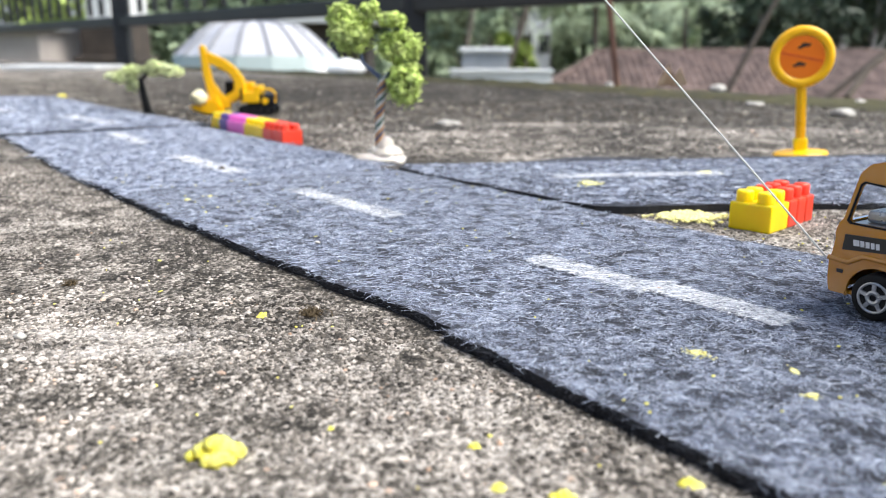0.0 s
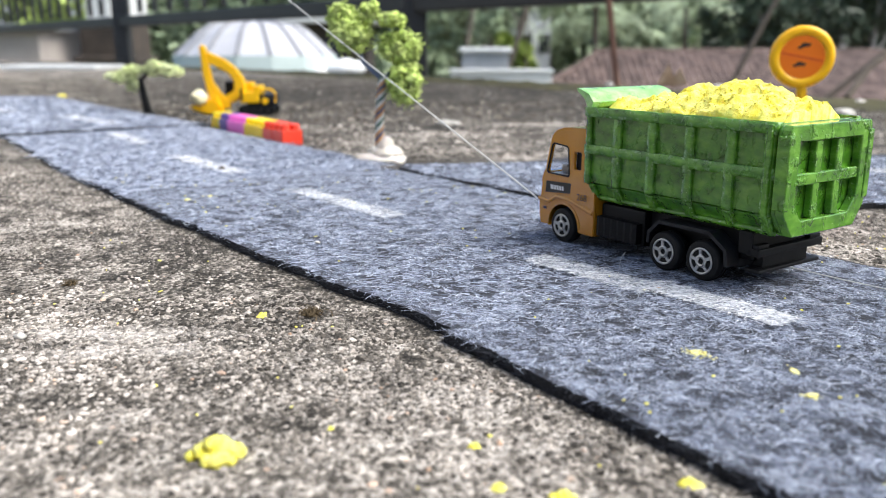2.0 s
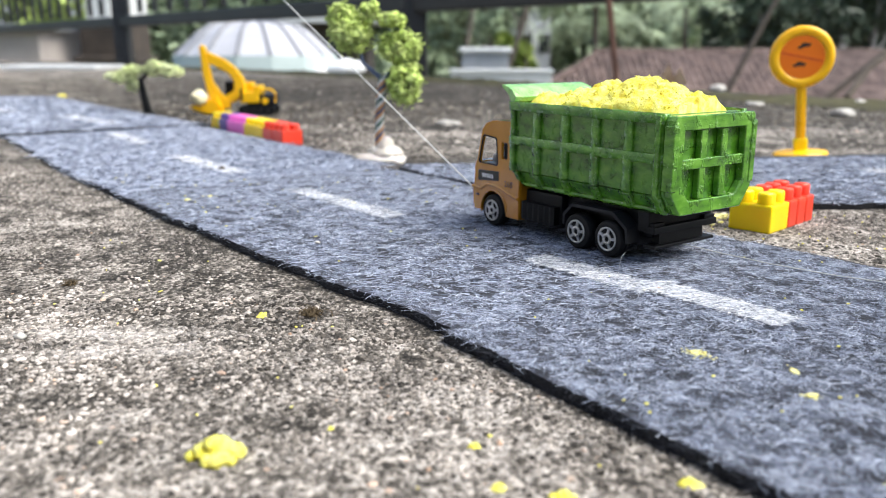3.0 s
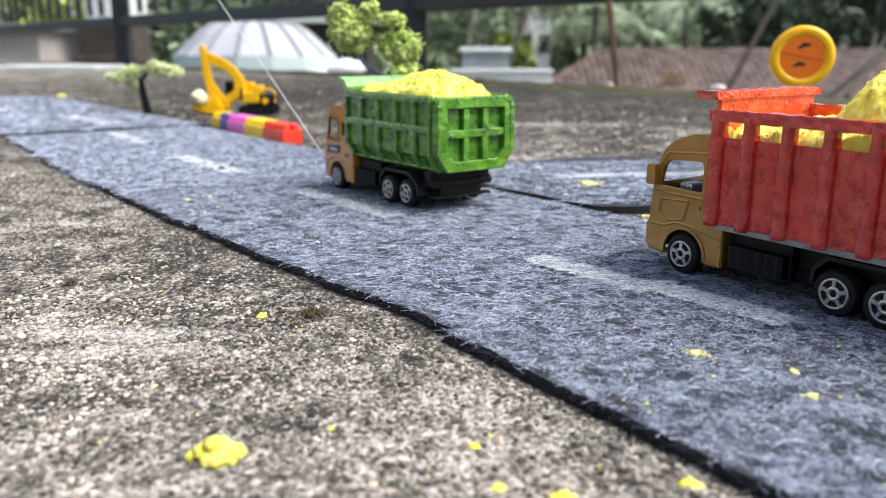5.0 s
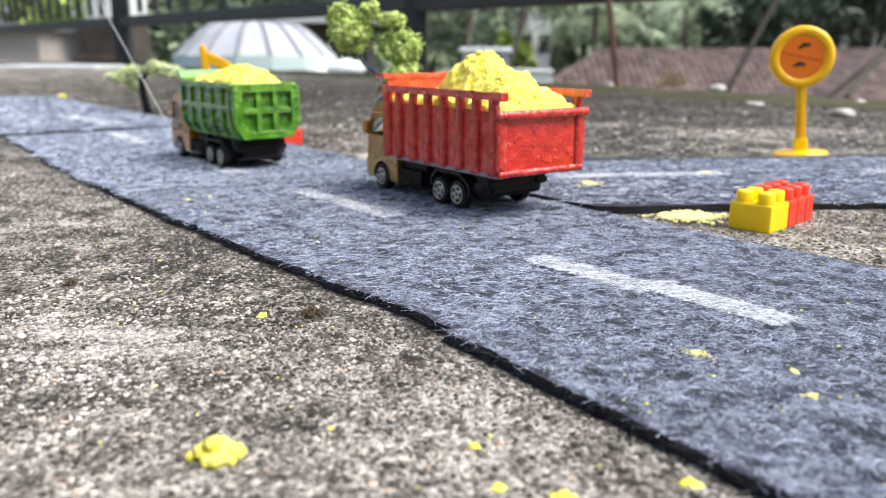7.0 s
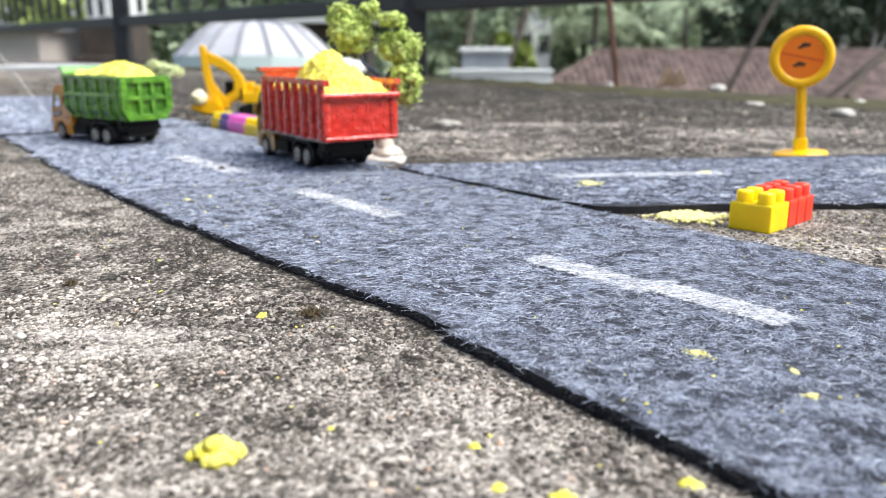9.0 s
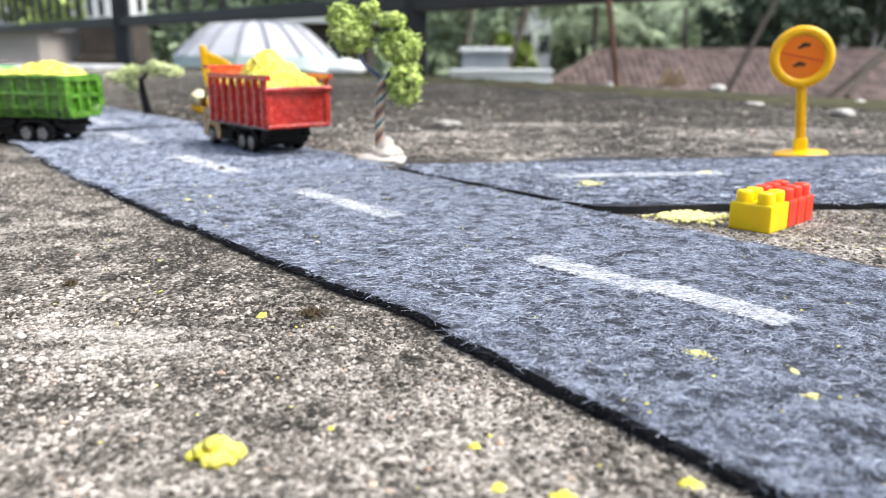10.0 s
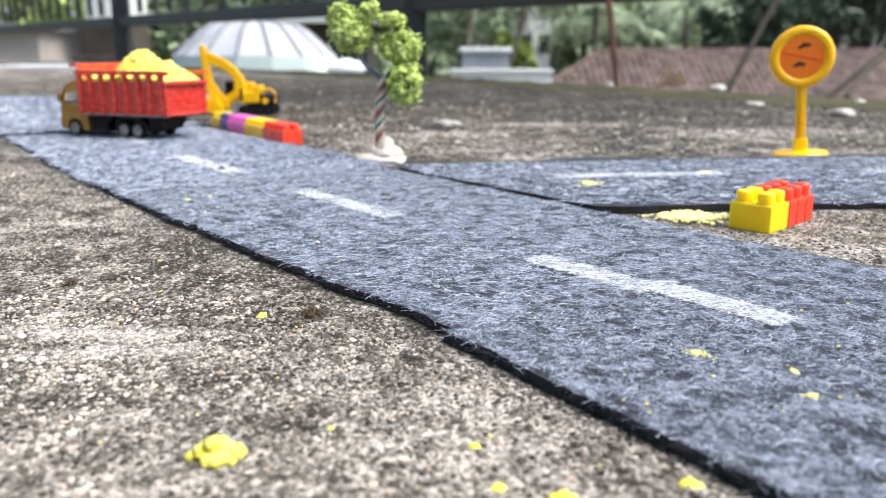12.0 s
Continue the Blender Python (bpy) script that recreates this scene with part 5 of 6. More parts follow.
def foam_cloud(centres, count, size, seed):
    """Torn foam crumbs packed round several centres."""
    rng = random.Random(seed)
    bm = bmesh.new()
    for (cx, cy, cz), (rx, ry, rz), share in centres:
        for _ in range(int(count * share)):
            while True:
                d = Vector((rng.uniform(-1, 1), rng.uniform(-1, 1), rng.uniform(-1, 1)))
                if d.length < 1:
                    break
            d = d.normalized() * d.length ** 0.6
            r = size * rng.uniform(0.6, 1.5)
            lumps(bm, (cx + d.x * rx, cy + d.y * ry, cz + d.z * rz), (r * rng.uniform(0.8, 1.3), r * rng.uniform(0.8, 1.3), r * rng.uniform(0.6, 1.1)), 0.95, 2, 2.5, rng.uniform(0, 50))
    return bm


def make_wire_tree():
    t = thing("model_tree", "model tree of twisted wires with green foam leaves", "model tree", at=pose(-0.0446, 0.5666, 0))
    base = bmesh.new()
    lumps(base, (-0.001, 0, 0.0022), (0.0190, 0.014, 0.0044), 0.30, 3, 2.0, 1.0)
    lumps(base, (0.0060, 0, 0.0055), (0.0110, 0.010, 0.0065), 0.25, 3, 1.6, 2.0)
    lumps(base, (0.0040, 0, 0.0105), (0.0058, 0.005, 0.0085), 0.2, 3, 1.5, 4.0)
    part("glue_base", base, GLUE, t, "white blob of dried glue", True)
    for k, mat in enumerate((WIRE_BLUE, WIRE_ORANGE, WIRE_WHITE, WIRE_GREEN, WIRE_WHITE, WIRE_ORANGE)):
        pts = []
        for i in range(60):
            f = i / 59
            a = math.tau * (k / 6 + f * 3.2)
            pts.append((0.0005 + 0.0021 * math.cos(a) - 0.003 * f + 0.0062 * f * f, 0.0021 * math.sin(a), 0.006 + 0.053 * f))
        part("wire", tube(bmesh.new(), pts, 0.00115, 6), mat, t)
    limbs = [[(0.003, 0, 0.057), (-0.003, 0, 0.062), (-0.010, 0, 0.068), (-0.014, 0, 0.082)], [(0.003, 0, 0.057), (0.007, -0.002, 0.060), (0.012, 0, 0.066)], [(0.003, 0, 0.057), (0.010, 0, 0.058), (0.016, 0, 0.054)]]
    for pts in limbs:
        part("twig", tube(bmesh.new(), pts, 0.0018, 7, 0.0010), WIRE_BLUE, t)
    crown = [((-0.024, 0, 0.099), (0.008, 0.008, 0.008), 0.16), ((-0.018, 0, 0.088), (0.013, 0.010, 0.013), 0.28), ((-0.004, 0, 0.102), (0.005, 0.005, 0.006), 0.06), ((0.010, 0, 0.096), (0.008, 0.006, 0.004), 0.09), ((0.015, -0.002, 0.079), (0.014, 0.010, 0.010), 0.22), ((0.018, -0.002, 0.055), (0.011, 0.009, 0.014), 0.21)]
    ob = part("crown", foam_cloud(crown, 300, 0.0024, 5), FOAM, t, "torn light green foam foliage")
    ob["kind"] = "stuff"
    flakes = leaf_mesh("foliage", [(c, tuple(1.15 * v for v in r), int(9000 * w)) for c, r, w in crown], 0.0013, FOAM, t, 6)
    flakes["kind"] = "stuff"


make_wire_tree()


def make_small_tree():
    t = thing("model_tree", "small model tree with dark trunk and pale foam", "model tree", at=pose(-0.357, 0.984, 0))
    pts = [(0.002, 0, 0.0), (0.0, 0, 0.012), (-0.002, 0, 0.026), (-0.004, 0, 0.042)]
    part("trunk", tube(bmesh.new(), pts, 0.0052, 10, 0.0036), BLACK_PLASTIC, t, "dark trunk")
    part("foot", lathe(bmesh.new(), [(0.011, 0.0), (0.010, 0.0015), (0.005, 0.003)], "Z", 20), BLACK_PLASTIC, t)
    for q in ([(-0.004, 0, 0.040), (-0.016, 0, 0.046), (-0.026, 0, 0.046)], [(-0.004, 0, 0.040), (0.006, 0, 0.05), (0.026, 0, 0.052)]):
        part("branch", tube(bmesh.new(), q, 0.0026, 7, 0.0015), BLACK_PLASTIC, t)
    crown = [((-0.026, 0, 0.045), (0.018, 0.012, 0.006), 0.30), ((-0.012, 0, 0.052), (0.011, 0.010, 0.006), 0.18), ((-0.012, 0, 0.034), (0.008, 0.006, 0.007), 0.08), ((0.014, 0, 0.054), (0.013, 0.010, 0.009), 0.24), ((0.032, 0, 0.051), (0.013, 0.010, 0.007), 0.2)]
    ob = part("crown", foam_cloud(crown, 120, 0.0024, 9), PALE_FOAM, t, "pale green foam foliage")
    ob["kind"] = "stuff"
    flakes = leaf_mesh("foliage", [(c, tuple(1.15 * v for v in r), int(3200 * w)) for c, r, w in crown], 0.0014, PALE_FOAM, t, 7)
    flakes["kind"] = "stuff"


make_small_tree()


# ---------------------------------------------------------------- spilt sand and litter
def clump(at, size, seed, pieces=4):
    """A crumbly heap with a ragged outline; on felt, loose grains caught in the nap."""
    if 0.001 < at[2] or (0.012 < size[0] and size[2] < 0.003):
        rng = random.Random(seed)
        bm = bmesh.new()
        grain = max(0.00026, size[0] * 0.07)
        for k in range(150 if at[2] else 1500):
            a, f = rng.uniform(0, math.tau), abs(rng.gauss(0, 0.5))
            reach = 1 + 0.6 * noise.noise(Vector((math.cos(a) * 1.7, math.sin(a) * 1.7, seed * 2.3)))
            p = Vector((at[0] + math.cos(a) * f * reach * size[0], at[1] + math.sin(a) * f * reach * size[1], at[2] + size[2] * rng.uniform(0.0, 0.7)))
            r = grain * rng.uniform(0.5, 1.5)
            lumps(bm, p, (r, r, r * 0.7), 0.4, 1, 2.0, rng.uniform(0, 30))
        tagged(part("sand_clump", bm, SAND_LIT), "thin loose patch of spilt yellow sand grains", "sand", "spilt sand clumps")
        return
    if size[0] > 0.004:
        rng = random.Random(seed)
        bm = bmesh.new()
        for k in range(26):
            a, f = rng.uniform(0, math.tau), rng.uniform(0, 1) ** 0.7
            r = size[0] * rng.uniform(0.20, 0.40) * (1.25 - 0.6 * f)
            p = Vector((at[0] + math.cos(a) * f * size[0] * 0.85, at[1] + math.sin(a) * f * size[1] * 0.85, r * 0.4 + (1 - f) * size[2] * 0.35))
            lumps(bm, p, (r, r, r * 0.8), 0.45, 3, 2.6, rng.uniform(0, 40))
        tagged(part("sand_clump", bm, SAND, None, "", True), "crumbly clump of spilt yellow sand", "sand", "spilt sand clumps")
        return
    rings, sides = 16, 40
    vs, fs = [(at[0], at[1], at[2] + size[2] * 0.8)], []
    for i in range(1, rings + 1):
        f = i / rings
        for k in range(sides):
            a = math.tau * k / sides
            d = Vector((math.cos(a), math.sin(a), seed * 3.7))
            reach = 1 + 0.5 * noise.fractal(d * 1.8, 0.8, 2.0, 5)
            x, y = d.x * f * reach, d.y * f * reach
            dd = noise.voronoi(Vector((x * 3.4, y * 3.4, seed)))[0][0]
            h = (1 - f ** 3) * (0.55 + 0.3 * noise.fractal(Vector((x * 1.5, y * 1.5, seed)), 0.9, 2.0, 3) + 0.45 * (0.6 - dd * dd * 2))
            vs.append((at[0] + x * size[0], at[1] + y * size[1], at[2] + (max(h, 0.12) * size[2] * 1.4 if i < rings else -0.0006)))
    for k in range(sides):
        fs.append((0, 1 + k, 1 + (k + 1) % sides))
    for i in range(rings - 1):
        for k in range(sides):
            p, q = 1 + i * sides + k, 1 + i * sides + (k + 1) % sides
            fs.append((p, p + sides, q + sides, q))
    tagged(sheet("sand_clump", vs, fs, SAND, None, "", True), "small clump of spilt yellow sand", "sand", "spilt sand clumps")


clump((-0.0444, 0.1435, 0), (0.0058, 0.0042, 0.0046), 1, 7)
clump((-0.054, 0.2298, 0), (0.0017, 0.0018, 0.0012), 2, 3)
clump((0.0102, 0.1322, 0), (0.0014, 0.0014, 0.0011), 3, 2)
clump((0.0213, 0.1290, 0), (0.0026, 0.0020, 0.0012), 4, 3)
clump((0.0453, 0.1335, 0), (0.0021, 0.0015, 0.0012), 5, 3)
clump((0.0064, 0.1482, 0), (0.0013, 0.0012, 0.0009), 6, 2)
clump((-0.0237, 0.1560, 0), (0.0008, 0.0008, 0.0007), 7, 2)
clump((0.0635, 0.1909, 0.0033), (0.0036, 0.0034, 0.0007), 8, 6)
clump((0.0814, 0.1649, 0.0033), (0.0021, 0.0019, 0.0007), 9, 3)
clump((0.0835, 0.1790, 0.0033), (0.0009, 0.0020, 0.0004), 10, 3)
clump((0.1165, 0.3735, 0), (0.0140, 0.0110, 0.0020), 11, 9)
clump((0.083, 0.4497, 0.0038), (0.0080, 0.0100, 0.0006), 12, 7)
clump((0.1615, 0.4917, 0.0038), (0.0070, 0.0060, 0.0006), 13, 5)
clump((-0.6227, 1.3413, 0), (0.0075, 0.0075, 0.0035), 14, 4)
clump((-0.0445, 0.3950, 0.003), (0.0011, 0.0012, 0.0006), 15, 2)
clump((-0.130, 0.4040, 0.003), (0.0016, 0.0016, 0.0007), 16, 3)
clump((-0.121, 0.4130, 0.003), (0.0010, 0.0014, 0.0006), 17, 2)


def sand_grains():
    rng = random.Random(77)
    bm = bmesh.new()
    for _ in range(210):
        if rng.random() < 0.55:
            s, n = rng.uniform(0.02, 0.5), rng.uniform(0.13, 0.288)
            p = road_at(s, n, FELT_TOP + 0.0007)
        elif rng.random() < 0.5:
            p = Vector((rng.uniform(0.08, 0.24), rng.uniform(0.31, 0.38), 0.0004))
            if across(p.x, p.y) < 0.297:
                continue
        else:
            p = Vector((rng.uniform(-0.14, 0.06), rng.uniform(0.12, 0.33), 0.0004))
            if across(p.x, p.y) > 0.12:
                continue
        lumps(bm, p, (rng.uniform(0.0002, 0.0005),) * 2 + (0.00025,), 0.5, 1, 2.0, rng.uniform(0, 30))
    tagged(part("sand_grains", bm, SAND), "scattered crumbs of yellow sand", "sand", kind="stuff")


sand_grains()


def pebble(at, size, seed, material, name, label, category, group=""):
    tagged(part(name, lumps(bmesh.new(), (at[0], at[1], size[2] * 0.6), size, 0.35, 3, 1.6, seed), material, None, "", True), label, category, group)


for at, size, seed in (((0.466, 0.95), (0.013, 0.012, 0.006), 1), ((0.495, 1.48), (0.015, 0.012, 0.009), 2), ((0.57, 1.12), (0.008, 0.008, 0.006), 3), ((0.43, 1.13), (0.012, 0.010, 0.004), 4), ((0.335, 1.66), (0.008, 0.008, 0.007), 5), ((-0.117, 0.211), (0.0014, 0.0014, 0.0009), 6), ((-0.049, 0.62), (0.008, 0.006, 0.003), 7), ((0.005, 0.85), (0.012, 0.014, 0.003), 8)):
    pebble(at, size, seed, STONE, "pebble", "small pale pebble lying on the concrete", "pebble", "pebbles on the slab")


def speck(s, n, r, material, label, category, seed):
    p = road_at(s, n, FELT_TOP + r * 0.55)
    tagged(part("speck", lumps(bmesh.new(), p, (r * 1.3, r, r * 0.7), 0.3, 3, 1.5, seed), material, None, "", True), label, category, "specks on the felt")


SPECKS = ((0.2739, 0.1532, 0.0008, STONE, "tiny white seed lying on the felt road", "seed", 5), (0.4857, 0.2053, 0.0016, CRUMB_BROWN, "brown crumb of leaf on a white dash", "crumb", 6), (0.1511, 0.2068, 0.0008, LEAF_DRY, "brown crumb of leaf on a white dash", "crumb", 7))
for row in SPECKS:
    speck(*row)


curl = [(0.0610, 0.2697, 0.0032), (0.0612, 0.2699, 0.0058), (0.0618, 0.2702, 0.0080), (0.0630, 0.2705, 0.0094)]
tagged(part("loose_thread", tube(bmesh.new(), curl, 0.00009, 6), STRING), "loose curled white thread standing on the felt", "thread")


def tuft(x, y, r, seed):
    rng = np.random.default_rng(seed)
    ob = fibre_mesh("moss_tuft", np.column_stack((rng.normal(x, r * 0.45, 260), rng.normal(y, r * 0.45, 260))), np.abs(rng.normal(0, r * 0.3, 260)), r * 0.9, r * 0.09, CRUMB_BROWN, None, seed, r * 0.5)
    tagged(ob, "small brown tuft of dry moss", "moss", kind="stuff")


tuft(-0.0396, 0.2298, 0.0024, 91)
tuft(-0.126, 0.262, 0.0018, 92)


def dry_leaf():
    bm = bmesh.new()
    for k, (dx, dz, r) in enumerate(((0, 0.0, 0), (0.022, 0.004, 0))):
        pts = [(0.415 + dx - 0.018, 1.53, 0.010), (0.415 + dx, 1.52, 0.050 - k * 0.008), (0.415 + dx + 0.020, 1.54, 0.012), (0.415 + dx, 1.56, 0.006)]
        a = [bm.verts.new(p) for p in pts]
        b = [bm.verts.new((p[0], p[1] + 0.002, p[2])) for p in pts]
        bm.faces.new(a)
        bm.faces.new(list(reversed(b)))
        for i in range(4):
            bm.faces.new((a[i], a[(i + 1) % 4], b[(i + 1) % 4], b[i]))
    bmesh.ops.recalc_face_normals(bm, faces=bm.faces)
    tagged(part("dry_leaf", bm, LEAF_DRY), "curled dry brown leaf standing on the slab", "leaf")


dry_leaf()
tagged(part("board", boxes(((-1.66, 3.02, 0.0), (-1.27, 3.30, 0.014), 0.003)), PLASTER), "pale board lying flat on the slab", "board")


# ---------------------------------------------------------------- railing
def railing():
    r = thing("railing", "black painted steel railing at the slab's edge", "railing")
    a, b = Vector((-4.0, 6.70, 0)), Vector((0.60, 1.534, 0))
    d = (b - a).normalized()
    ang = math.degrees(math.atan2(d.y, d.x))

    def bar(name, p, q, w, h, z):
        bm = box(bmesh.new(), (0, -w / 2, z - h / 2), ((q - p).length, w / 2, z + h / 2), 0.004)
        ob = part(name, bm, STEEL_BLACK, r)
        ob.matrix_basis = Matrix.Translation(p) @ Matrix.Rotation(radians(ang), 4, "Z")

    bar("bottom_rail", a, b, 0.05, 0.046, 0.195)
    bar("top_rail", a, b, 0.05, 0.04, 0.95)
    for f in (0.03, 0.547, 0.853):
        p = a.lerp(b, f)
        part("post", boxes(((p.x - 0.032, p.y - 0.032, 0.0), (p.x + 0.032, p.y + 0.032, 1.0), 0.004)), STEEL_BLACK, r)
    n = 44
    for k in range(n):
        p = a.lerp(b, (k + 0.5) / n)
        part("baluster", boxes(((p.x - 0.009, p.y - 0.009, 0.228), (p.x + 0.009, p.y + 0.009, 0.932))), STEEL_BLACK, r)


railing()
tagged(part("rod", tube(bmesh.new(), [(0.366, 1.73, 0.0), (0.343, 1.735, 0.16), (0.295, 1.735, 0.5)], 0.0065, 10), RUST), "thin rusty steel rod standing at the slab's edge", "rod")
pier = thing("pier", "sooty dark masonry pier beyond the railing", "pier")
part("shaft", boxes(((-2.17, 4.98, -3.5), (-1.86, 5.3, 0.24), 0.01)), MASONRY, pier)
part("cap", boxes(((-2.20, 4.94, -0.02), (-1.83, 5.34, 0.03), 0.01)), MASONRY, pier)


# ---------------------------------------------------------------- gardens and houses beyond
def canopy():
    c = thing("canopy", "white fabric canopy with grey ribs and turquoise skirt", "canopy")
    cx, cy, zt, zb = -2.07, 9.2, 0.315, 0.0
    n = 16
    rt, rb = 0.48, 0.86

    def ring(r, z, off=0.0):
        return [(cx + r * math.cos(math.tau * (k + off) / n), cy + r * math.sin(math.tau * (k + off) / n), z) for k in range(n)]

    rings = [ring(rb, zb), ring(0.735, 0.115), ring(0.61, 0.23), ring(rt, zt), ring(0.12, zt + 0.06)]
    for k in range(n):
        j = (k + 1) % n
        vs, fs = [], []
        for i, rg in enumerate(rings):
            vs += [rg[k], rg[j]]
        for i in range(len(rings) - 1):
            fs.append((2 * i, 2 * i + 1, 2 * i + 3, 2 * i + 2))
        ob = sheet("panel", vs, fs, CANVAS, c)
        ob.modifiers.new("thickness", "SOLIDIFY").thickness = 0.006
        part("rib", tube(bmesh.new(), [rg[k] for rg in rings], 0.024, 6), RIB_GREY, c, "grey rib")
        p, q = ring(rb + 0.02, 0)[k], ring(rb + 0.02, 0)[j]
        mid = [(a + b) / 2 for a, b in zip(p, q)]
        vs = [(p[0], p[1], 0.0), (q[0], q[1], 0.0), (q[0], q[1], -0.14), (mid[0], mid[1], -0.19), (p[0], p[1], -0.14)]
        ob = sheet("valance", vs, [(0, 1, 2, 3, 4)], CANVAS_TEAL, c, "pale turquoise scalloped valance")
        ob.modifiers.new("thickness", "SOLIDIFY").thickness = 0.006
    for k in range(0, n, 4):
        p = ring(rb - 0.03, 0)[k]
        part("pole", tube(bmesh.new(), [(p[0], p[1], -3.5), p], 0.03, 8), RIB_GREY, c)


canopy()


def loungers():
    """White plastic tanks standing on a platform next to the canopy."""
    plat = thing("platform", "grey masonry platform beside the canopy", "platform")
    part("block", boxes(((-1.55, 8.6, -3.5), (-0.6, 9.4, -0.24), 0.02)), MASONRY, plat)
    for x, w, z in ((-1.36, 0.13, 0.07), (-1.04, 0.22, 0.10)):
        bm = lumps(bmesh.new(), (x, 8.9, -0.24 + z), (w, 0.2, z), 0.12, 3, 1.2, x)
        tagged(part("white_sack", bm, SACKING, None, "", True), "stuffed white sack on the platform", "sack", "white sacks")


loungers()
part_house = thing("far_shed", "dark shed with pale flat roof behind the railing", "shed")
part("wall", boxes(((-2.6, 13.2, -3.5), (-1.2, 14.6, 0.45))), MASONRY, part_house)
part("roof", boxes(((-2.9, 12.9, 0.45), (-0.9, 14.9, 0.56), 0.02)), PLASTER, part_house)
part("window", boxes(((-2.2, 13.17, -0.5), (-1.6, 13.2, 0.2))), DARK_OPENING, part_house)


def tiled_house():
    """House below the slab: a hipped roof of clay pantiles whose ridge is at eye level."""
    h = thing("tiled_house", "house with a weathered brown clay tile roof", "house")
    ry, rz, ey, ez = 25.0, -0.05, 20.8, -2.4
    x0, x1 = 4.7, 19.0
    hip = 4.3
    part("wall", boxes(((x0 - hip + 0.8, ey + 0.6, -3.5), (x1, 2 * ry - ey - 0.6, ez + 0.2))), PLASTER, h)
    slope = math.hypot(ry - ey, rz - ez)
    rows, wide = 20, 0.21
    vs, fs = [], []
    for r in range(rows):
        f0, f1 = r / rows, (r + 1) / rows
        left0, left1 = x0 - hip * (1 - f0), x0 - hip * (1 - f1)
        cols = int((x1 - min(left0, left1)) / wide)
        for c in range(cols):
            xa = x1 - (c + 1) * wide
            if xa < (left0 + left1) / 2:
                continue
            k = len(vs)
            prof = ((0, 0.0), (0.25, 0.045), (0.5, 0.06), (0.75, 0.03), (1, 0.0))
            for f, lift in ((f0 - 0.004, 0.035), (f1 + 0.012, 0.0)):
                for u, hgt in prof:
                    vs.append((xa + u * wide, ey + (ry - ey) * f, ez + (rz - ez) * f + hgt + lift))
            for i in range(4):
                fs.append((k + i, k + i + 1, k + i + 6, k + i + 5))
            low = len(vs)
            for u, hgt in prof:
                vs.append((xa + u * wide, ey + (ry - ey) * (f0 - 0.004), ez + (rz - ez) * f0 - 0.01))
            for i in range(4):
                fs.append((k + i, low + i, low + i + 1, k + i + 1))
    sheet("roof_tiles", vs, fs, TILES, h, "rows of brown clay pantiles", False, "stuff")
    under = [(x0 - hip, ey, ez - 0.05), (x1, ey, ez - 0.05), (x1, ry, rz - 0.05), (x0, ry, rz - 0.05), (x0 - hip, 2 * ry - ey, ez - 0.05), (x1, 2 * ry - ey, ez - 0.05)]
    ob = sheet("roof", under, [(0, 1, 2, 3), (0, 3, 4), (3, 2, 5, 4), (1, 5, 2), (0, 4, 5, 1)], TILES, h, "brown tiled hipped roof")
    ridge = bmesh.new()
    for k in range(34):
        tube(ridge, [(x0 + k * 0.42, ry, rz + 0.01), (x0 + k * 0.42 + 0.40, ry, rz + 0.03)], 0.09, 8)
    for k in range(14):
        a, b = Vector((x0 - hip, ey, ez)), Vector((x0, ry, rz))
        tube(ridge, [a.lerp(b, k / 14) + Vector((0, 0, 0.02)), a.lerp(b, (k + 0.95) / 14) + Vector((0, 0, 0.04))], 0.085, 8)
    part("ridge_tiles", ridge, TILES, h)


tiled_house()
low = thing("garden_wall", "low white garden wall with a coping", "wall")
part("wall", boxes(((0.15, 15.0, -3.5), (1.98, 15.25, -0.36))), PLASTER, low)
part("coping", boxes(((0.12, 14.95, -0.36), (2.01, 15.30, -0.30), 0.01)), PLASTER, low)
hut = thing("hut", "grey hut with a pale flat roof behind the wall", "hut")
part("wall", boxes(((0.4, 17.0, -3.5), (1.35, 18.0, -0.02))), GREY_ROOF, hut)
part("roof", boxes(((0.34, 16.9, -0.02), (1.41, 18.1, 0.09), 0.04)), PLASTER, hut)
villa = thing("white_house", "white two-storey house with dark windows among trees", "house")
part("wall", boxes(((2.7, 31, -3.5), (4.0, 34, 1.55))), PLASTER, villa)
bm = prism(bmesh.new(), [(30.8, 1.5), (34.2, 1.5), (32.5, 2.4)], 2.6, 4.1)
part("roof", bm, GREY_ROOF, villa)
for wx in (2.9, 3.55):
    part("window", boxes(((wx, 30.96, -0.1), (wx + 0.4, 31.0, 0.55))), DARK_OPENING, villa)


# House shape added to stand in for the bright hazy patches behind the trees.
bright_filler = thing("white_house", "plain white house shape added to brighten behind the lime-green trees", "house")
part("wall", boxes(((-16.5, 27.0, -3.5), (-10.9, 30.0, 2.3))), PLASTER, bright_filler)
part("roof", prism(bmesh.new(), [(26.6, 2.3), (30.4, 2.3), (28.5, 3.5)], -16.8, -10.6), GREY_ROOF, bright_filler)


pink = thing("pink_house", "pale pink house with a white upper wall", "house")
part("wall", boxes(((-9.6, 13.5, -3.5), (-6.55, 16.0, 0.35))), PINK_PLASTER, pink)
part("upper_wall", boxes(((-6.03, 14.2, -3.5), (-5.63, 16.0, 1.3))), PLASTER, pink)
part("eave", boxes(((-9.8, 13.3, 0.35), (-6.4, 16.2, 0.45), 0.01)), GREY_ROOF, pink)


